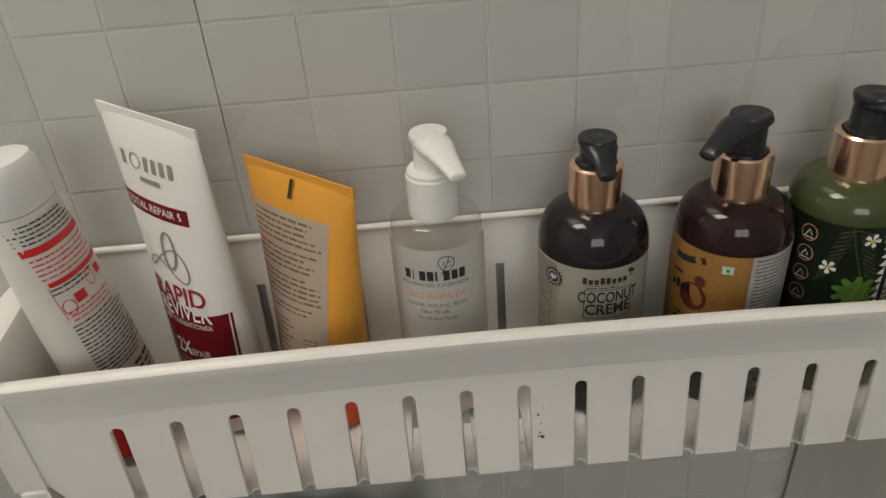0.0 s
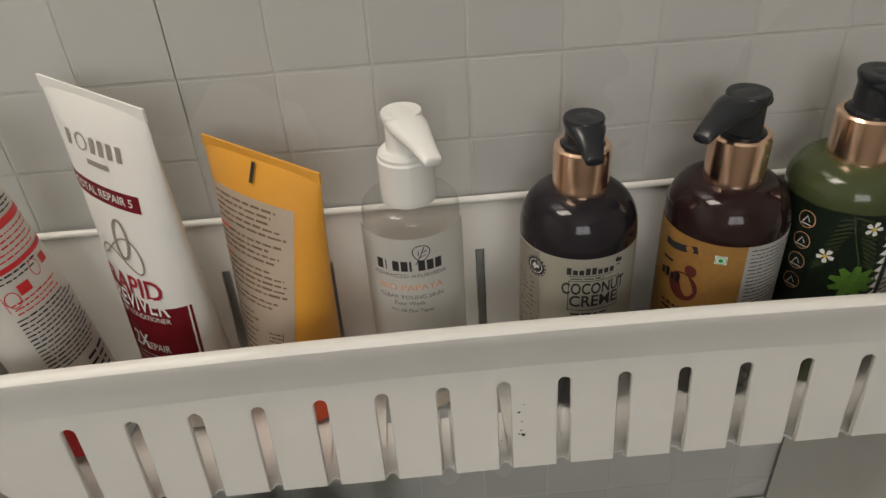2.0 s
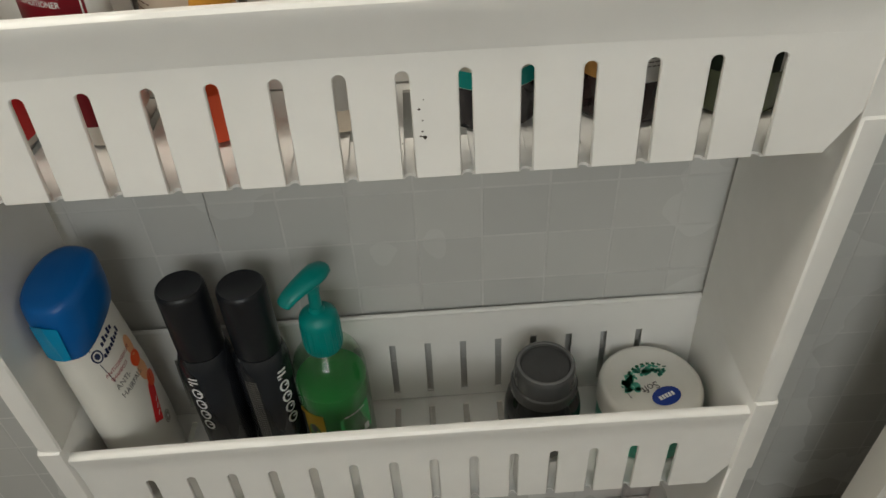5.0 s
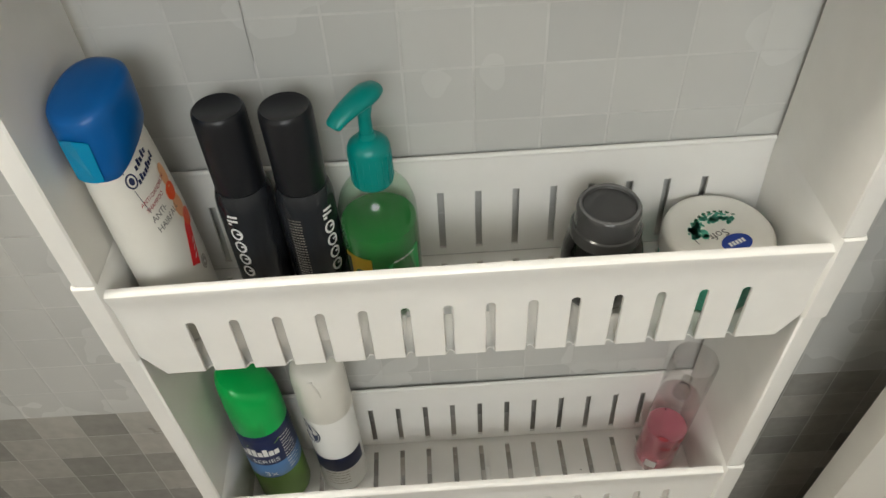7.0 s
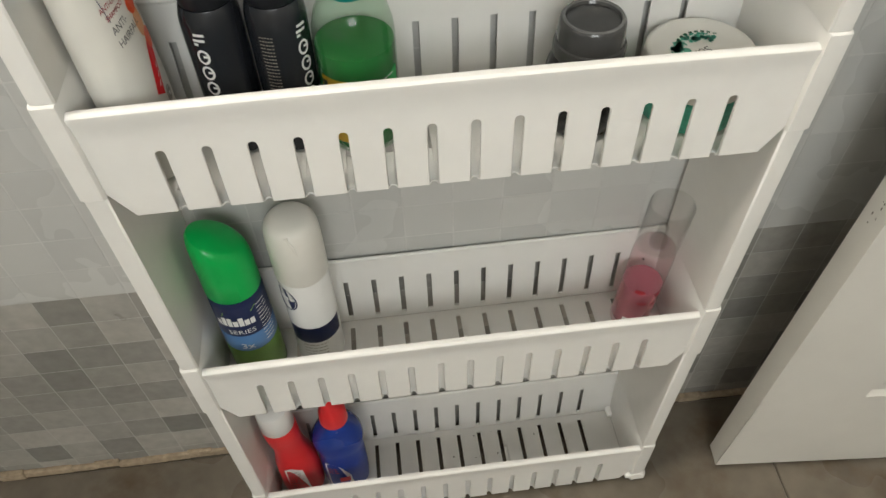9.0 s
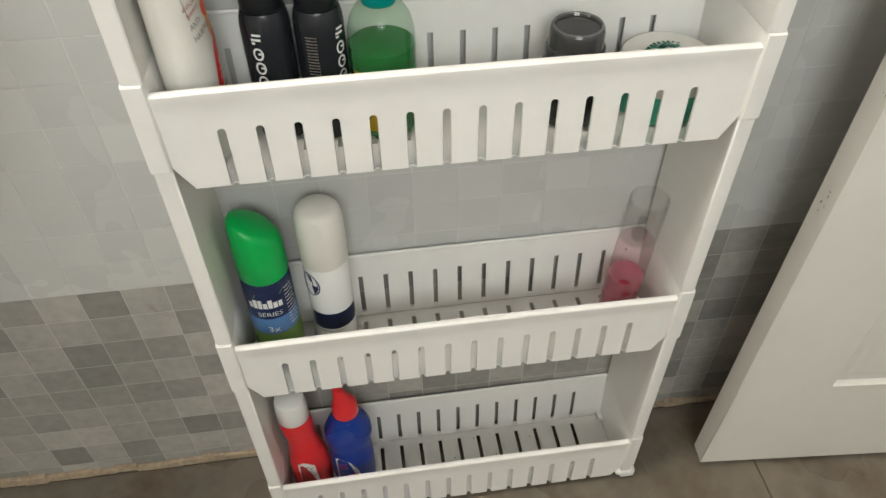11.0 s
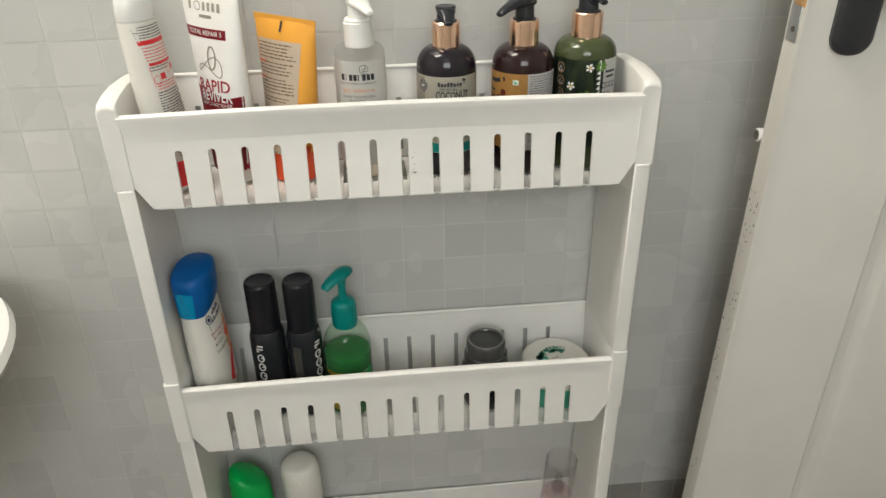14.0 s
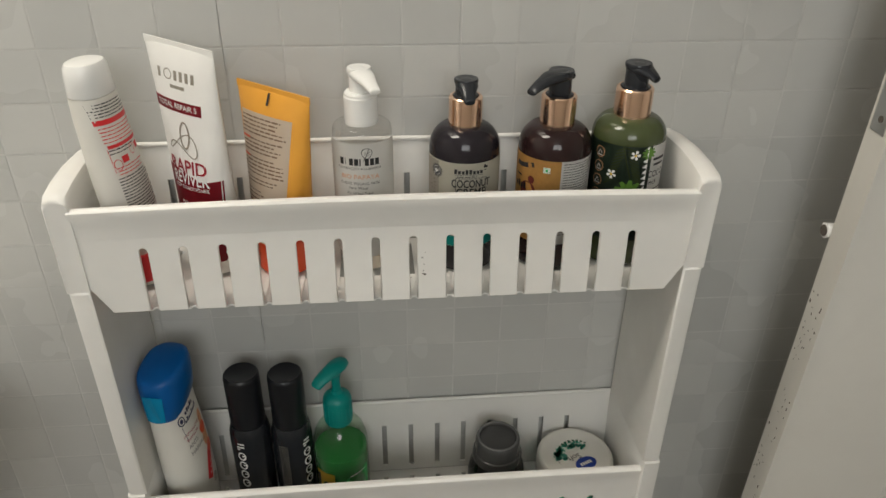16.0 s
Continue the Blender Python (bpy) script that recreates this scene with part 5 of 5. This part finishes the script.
ob = cleaner("cleaner_bottle", "red cleaner bottle with a white cap", -0.2125, 0.346, 18, [(0.0006, 0.024, 0.017, 0, 0), (0.003, 0.027, 0.020, 0, 0), (0.03, 0.029, 0.0215, 0, 0), (0.09, 0.0275, 0.021, 0, 0), (0.115, 0.0225, 0.019, -0.001, 0), (0.140, 0.0195, 0.0175, -0.003, 0), (0.160, 0.0215, 0.019, -0.005, 0), (0.180, 0.0220, 0.0195, -0.006, 0), (0.189, 0.0190, 0.0175, -0.0065, 0)], "red")
part("cap", lathe([(0.0205, zb + 0.1885), (0.0215, zb + 0.190), (0.0205, zb + 0.222), (0.0190, zb + 0.2275), (0.0160, zb + 0.2295), (0.002, zb + 0.2298)], -0.219, 0.346, 40), "white_gloss", ob, "white child-proof cap")
sf = oval_side(-0.2125, 0.346, 18, [(zb, 0.0275, 0.021, 0, 0), (zb + 0.2, 0.0275, 0.021, 0, 0)], 2.4)
printed("label", "white_label", ob, sf, [shape([(-0.020, zb + 0.012), (0.006, zb + 0.012), (0.002, zb + 0.085), (-0.012, zb + 0.100), (-0.020, zb + 0.095)])], "white paper label", lift=0.001)
printed("label_print", "grey_ink", ob, sf, lines(-0.018, zb + 0.085, 0.018, 9, 0.0065, 0.0025, 97), lift=0.0014)

ob = cleaner("cleaner_bottle", "blue cleaner bottle with a red nozzle cap", -0.1510, 0.350, 10, [(0.0006, 0.026, 0.018, 0, 0), (0.003, 0.0295, 0.0215, 0, 0), (0.03, 0.031, 0.023, 0, 0), (0.08, 0.0310, 0.023, 0, 0), (0.095, 0.0285, 0.0215, 0, 0), (0.108, 0.0300, 0.0225, 0, 0), (0.128, 0.0335, 0.0240, 0, 0), (0.142, 0.0325, 0.0235, 0, 0), (0.160, 0.0255, 0.0205, 0.001, 0), (0.172, 0.0180, 0.0165, 0.001, 0), (0.178, 0.0160, 0.0155, 0.001, 0)], "royal")
part("cap", loft([oval(-0.150 + sx, 0.350, zb + z, a, a, 0, 2, 32) for z, a, sx in ((0.1775, 0.0165, 0), (0.179, 0.0180, 0), (0.198, 0.0170, 0), (0.206, 0.0135, -0.001), (0.212, 0.0100, -0.003), (0.225, 0.0078, -0.005), (0.2295, 0.0060, -0.006), (0.2305, 0.003, -0.006))]), "red", ob, "red angled nozzle cap")
sf = oval_side(-0.1510, 0.350, 10, [(zb, 0.031, 0.023, 0, 0), (zb + 0.2, 0.031, 0.023, 0, 0)], 2.4)
printed("label", "white_label", ob, sf, [shape([(-0.026, zb + 0.01), (0.006, zb + 0.01), (0.004, zb + 0.050), (-0.006, zb + 0.078), (-0.022, zb + 0.092), (-0.026, zb + 0.090)])], "white paper label", lift=0.0012)
printed("label_print", "red", ob, sf, [bar(-0.012, zb + 0.035, 0.002, zb + 0.048), *lines(-0.024, zb + 0.075, 0.014, 3, 0.006, 0.002, 99)], lift=0.0016)


# ---- door ----
def build_door():
    ox, oy, ang = 0.3770, 0.297, -4.1
    door = thing("door_1", "open cream-painted panelled door with a black lever handle", "door", (ox, oy, FLOOR_Z + 0.008), kind="structure")
    T = Matrix.Translation((ox, oy, 0)) @ Matrix.Rotation(radians(ang), 4, "Z") @ Matrix.Rotation(radians(0.9), 4, "Y")
    W, Ht, D = 0.76, 2.02, 0.030
    bm = bmesh.new()
    xs, zs = [0, 0.13, 0.63, W], [0.004, 0.195, 0.980, 1.22, 1.86, Ht]

    def face(*p):
        bm.faces.new([bm.verts.new(q) for q in p])

    for i in range(3):
        for j in range(5):
            x0, x1, z0, z1 = xs[i], xs[i + 1], zs[j], zs[j + 1]
            if i == 1 and j in (1, 3):
                prev = (x0, x1, z0, z1, 0.0)
                for inset, depth in ((0.003, 0.0), (0.010, 0.006), (0.020, 0.007), (0.030, 0.003), (0.034, 0.003)):
                    cur = (x0 + inset, x1 - inset, z0 + inset, z1 - inset, depth)
                    a, b = prev, cur
                    ca = [(a[0], a[4], a[2]), (a[1], a[4], a[2]), (a[1], a[4], a[3]), (a[0], a[4], a[3])]
                    cb = [(b[0], b[4], b[2]), (b[1], b[4], b[2]), (b[1], b[4], b[3]), (b[0], b[4], b[3])]
                    for k in range(4):
                        face(ca[k], ca[(k + 1) % 4], cb[(k + 1) % 4], cb[k])
                    prev = cur
                face((prev[0], prev[4], prev[2]), (prev[1], prev[4], prev[2]), (prev[1], prev[4], prev[3]), (prev[0], prev[4], prev[3]))
            else:
                face((x0, 0, z0), (x1, 0, z0), (x1, 0, z1), (x0, 0, z1))
    z0, z1 = zs[0], Ht
    for p in (((0, D, z0), (W, D, z0), (W, D, z1), (0, D, z1)),):
        face(*p)
    for j in range(5):
        face((0, 0, zs[j]), (0, D, zs[j]), (0, D, zs[j + 1]), (0, 0, zs[j + 1]))
        face((W, 0, zs[j]), (W, D, zs[j]), (W, D, zs[j + 1]), (W, 0, zs[j + 1]))
    for i in range(3):
        face((xs[i], 0, z0), (xs[i + 1], 0, z0), (xs[i + 1], D, z0), (xs[i], D, z0))
        face((xs[i], 0, z1), (xs[i + 1], 0, z1), (xs[i + 1], D, z1), (xs[i], D, z1))
    bmesh.ops.remove_doubles(bm, verts=bm.verts[:], dist=1e-5)
    edges = [e for e in bm.edges if all(v.co.x < 1e-4 for v in e.verts) and abs(e.verts[0].co.z - e.verts[1].co.z) > 0.01 and abs(e.verts[0].co.y - e.verts[1].co.y) < 1e-4]
    bmesh.ops.bevel(bm, geom=edges, offset=0.002, segments=2, affect="EDGES")
    bm.transform(T)
    leaf = part("door_leaf", bm, "door_paint", door, smooth=25)

    def put(name, bm2, material, parent=leaf, label=""):
        bm2.transform(T)
        return part(name, bm2, material, parent, label)

    # lock on the edge, with bare wood left where the plate was let in
    put("latch_plate", box(-0.0012, 0.002, 0.005, 0.025, 1.094, 1.128, 0.0006), "steel", leaf, "worn steel latch plate")
    put("latch_plate", box(-0.0012, 0.002, 0.021, 0.0255, 1.128, 1.27, 0.0006), "steel", leaf)
    scr = bmesh.new()
    tube([(-0.0022, 0.013, 1.106), (-0.0010, 0.013, 1.106)], 0.0028, 14, scr)
    put("screw", scr, "scuff", leaf)
    put("bare_wood", box(-0.0018, 0.002, 0.001, 0.0205, 1.128, 1.150, 0.001), "wood", leaf, "patch of bare orange wood")
    put("bare_wood", box(-0.0010, 0.002, 0.004, 0.0205, 1.150, 1.26, 0.001), "wood", leaf)
    rr = random.Random(21)
    sc = bmesh.new()
    for k in range(60):
        y, z = rr.uniform(0.003, 0.027), rr.choice((0.86, 0.885, 0.80, 0.76, 0.90, 0.70, 0.55)) + rr.gauss(0, 0.02)
        w, h = rr.uniform(0.0003, 0.0013), rr.uniform(0.0004, 0.0026)
        sc.faces.new([sc.verts.new((-0.0004, y + w * math.cos(a), z + h * math.sin(a))) for a in [2 * math.pi * i / 7 + rr.random() for i in range(7)]])
    bmesh.ops.solidify(sc, geom=sc.faces[:], thickness=0.0003)
    put("scuff_mark", sc, "scuff", leaf, "dark scuffs and paint chips")
    # bolt end behind the leaf
    bolt = bmesh.new()
    tube([(-0.0030, 0.0365, 0.990), (-0.0025, 0.0365, 0.990), (0.030, 0.0365, 0.990)], [0.0062, 0.0072, 0.0072], 24, bolt)
    b = put("bolt_barrel", bolt, "white_gloss", leaf, "white-painted bolt barrel")
    # solid dark disc paints the shade inside the barrel's open end
    hole = bmesh.new()
    tube([(-0.0036, 0.0365, 0.990), (-0.0026, 0.0365, 0.990)], 0.0054, 20, hole)
    part("bolt_hole", (hole.transform(T), hole)[1], "scuff", b)
    # handle
    plate = bmesh.new()
    rings = []
    for d, g in ((0.0, 0.0), (-0.005, 0.0), (-0.0075, -0.002), (-0.0085, -0.005)):
        pts = []
        for k in range(32):
            a = 2 * math.pi * k / 32
            x = 0.0490 + (0.0205 + g) * math.copysign(abs(math.cos(a)) ** 0.85, math.cos(a))
            z = (1.105 if math.sin(a) < 0 else 1.245) + (0.0205 + g) * math.copysign(abs(math.sin(a)) ** 0.85, math.sin(a))
            pts.append((x, d, z))
        rings.append(pts)
    loft(rings, bm=plate)
    pl = put("handle_plate", plate, "black_metal", leaf, "black oval handle plate")
    lev = bmesh.new()
    tube([(0.056, -0.006, 1.150), (0.056, -0.030, 1.150), (0.059, -0.041, 1.150), (0.067, -0.046, 1.149), (0.100, -0.047, 1.147), (0.160, -0.045, 1.146), (0.188, -0.043, 1.147), (0.194, -0.041, 1.147)], [0.0095, 0.0088, 0.0088, 0.0085, 0.0078, 0.0075, 0.007, 0.003], 18, lev)
    lev.transform(T)
    part("handle", lev, "black_metal", pl, "black lever handle")
    return door


build_door()


# ---- wash basin ----
def build_basin():
    cx, cy, zr = -0.638, 0.178, 0.858
    ob = thing("wash_basin", "glossy white ceramic wall-hung wash basin", "basin", (cx, cy, zr - 0.2))
    rings = []
    for rx, ry, z in ((0.10, 0.11, -0.20), (0.15, 0.14, -0.185), (0.185, 0.165, -0.13), (0.240, 0.208, -0.06), (0.268, 0.230, -0.018), (0.272, 0.2345, -0.010), (0.268, 0.231, -0.002), (0.260, 0.224, 0.0), (0.246, 0.211, -0.002), (0.236, 0.202, -0.010), (0.22, 0.188, -0.05), (0.18, 0.155, -0.11), (0.10, 0.09, -0.14), (0.02, 0.02, -0.146)):
        rings.append(oval(cx, cy, zr + z, rx, ry, 0, 2.1, 64))
    part("bowl", loft(rings), "ceramic", ob)
    drain = part("drain", lathe([(0.024, zr - 0.1458), (0.024, zr - 0.1425), (0.018, zr - 0.1420), (0.004, zr - 0.1435)], cx, cy, 32), "steel", ob)
    return ob


build_basin()


# ---- wall tiles ----
PX, PZ, X0, Z0 = 0.0507, 0.0467, 0.0121, 1.1415
BORDER_TOP = 0.3943


def tile_data(name, w, h, material):
    bm = bmesh.new()
    g, t, c = (0.0009 if material == "tile" else 0.0004), 0.00012, 0.0002
    outer = [(g, 0.0, g), (w - g, 0.0, g), (w - g, 0.0, h - g), (g, 0.0, h - g)]
    inner = [(g + c, -t, g + c), (w - g - c, -t, g + c), (w - g - c, -t, h - g - c), (g + c, -t, h - g - c)]
    a, b = [bm.verts.new(p) for p in outer], [bm.verts.new(p) for p in inner]
    for k in range(4):
        bm.faces.new((a[k], a[(k + 1) % 4], b[(k + 1) % 4], b[k]))
    bm.faces.new(b)
    me = bpy.data.meshes.new(name)
    bm.to_mesh(me)
    bm.free()
    me.materials.append(M[material])
    return me


def lay_tiles():
    spots, border = [], []
    for i in range(-24, 26):
        for j in range(-16, 20):
            x, z = X0 + i * PX, Z0 + j * PZ
            if z + 0.002 >= BORDER_TOP and -1.3 < x < 1.4:
                spots.append((x, z))
        for j in range(1, 10):
            x, z = X0 + i * PX, BORDER_TOP - j * PZ
            if z > -0.04 and -1.3 < x < 1.4:
                border.append((x, z))
    near = lambda p: -0.31 < p[0] < 0.46 and 0.72 < p[1] < 1.30
    near_b = lambda p: -0.62 < p[0] < -0.22 or 0.24 < p[0] < 0.48
    up, low = tile_data("wall_tile", PX, PZ, "tile"), tile_data("border_tile", PX, PZ, "border")
    for pts, test, me, rest_mat, w in ((spots, near, up, "tile_rest", PX), (border, near_b, low, "border_rest", PX)):
        vs, fs, count = [], [], 0
        for p in pts:
            if test(p) and count < 290:
                ob = new(me.name, me)
                ob.location = (p[0], WALL_Y + 0.0006, p[1])
                ob.parent = wall_back
                count += 1
            else:
                k = len(vs)
                vs += [(v.co.x + p[0], v.co.y + WALL_Y + 0.0006, v.co.z + p[1]) for v in me.vertices]
                fs += [tuple(k + q for q in f.vertices) for f in me.polygons]
        rest = bpy.data.meshes.new(me.name + "s")
        rest.from_pydata(vs, [], fs)
        rest.materials.append(M[rest_mat])
        ob = new(me.name + "s_beyond", rest)
        ob.parent = wall_back
        ob["kind"] = "stuff"


lay_tiles()


# ---- floor tiles ----
def lay_floor():
    base = bpy.data.objects["floor"]
    for i in range(-2, 1):
        for j in range(2):
            x0, y1 = 0.468 + 1.2 * i, WALL_Y - 0.006 - 1.2 * j
            x1, y0 = min(x0 + 1.1985, 1.498), max(y1 - 1.1985, -1.598)
            part("floor_tile", box(max(x0 + 0.0015, -1.348), x1, y0, y1 - 0.0015, FLOOR_Z - 0.004, FLOOR_Z, 0.0008, segments=1), "floor", base)


lay_floor()
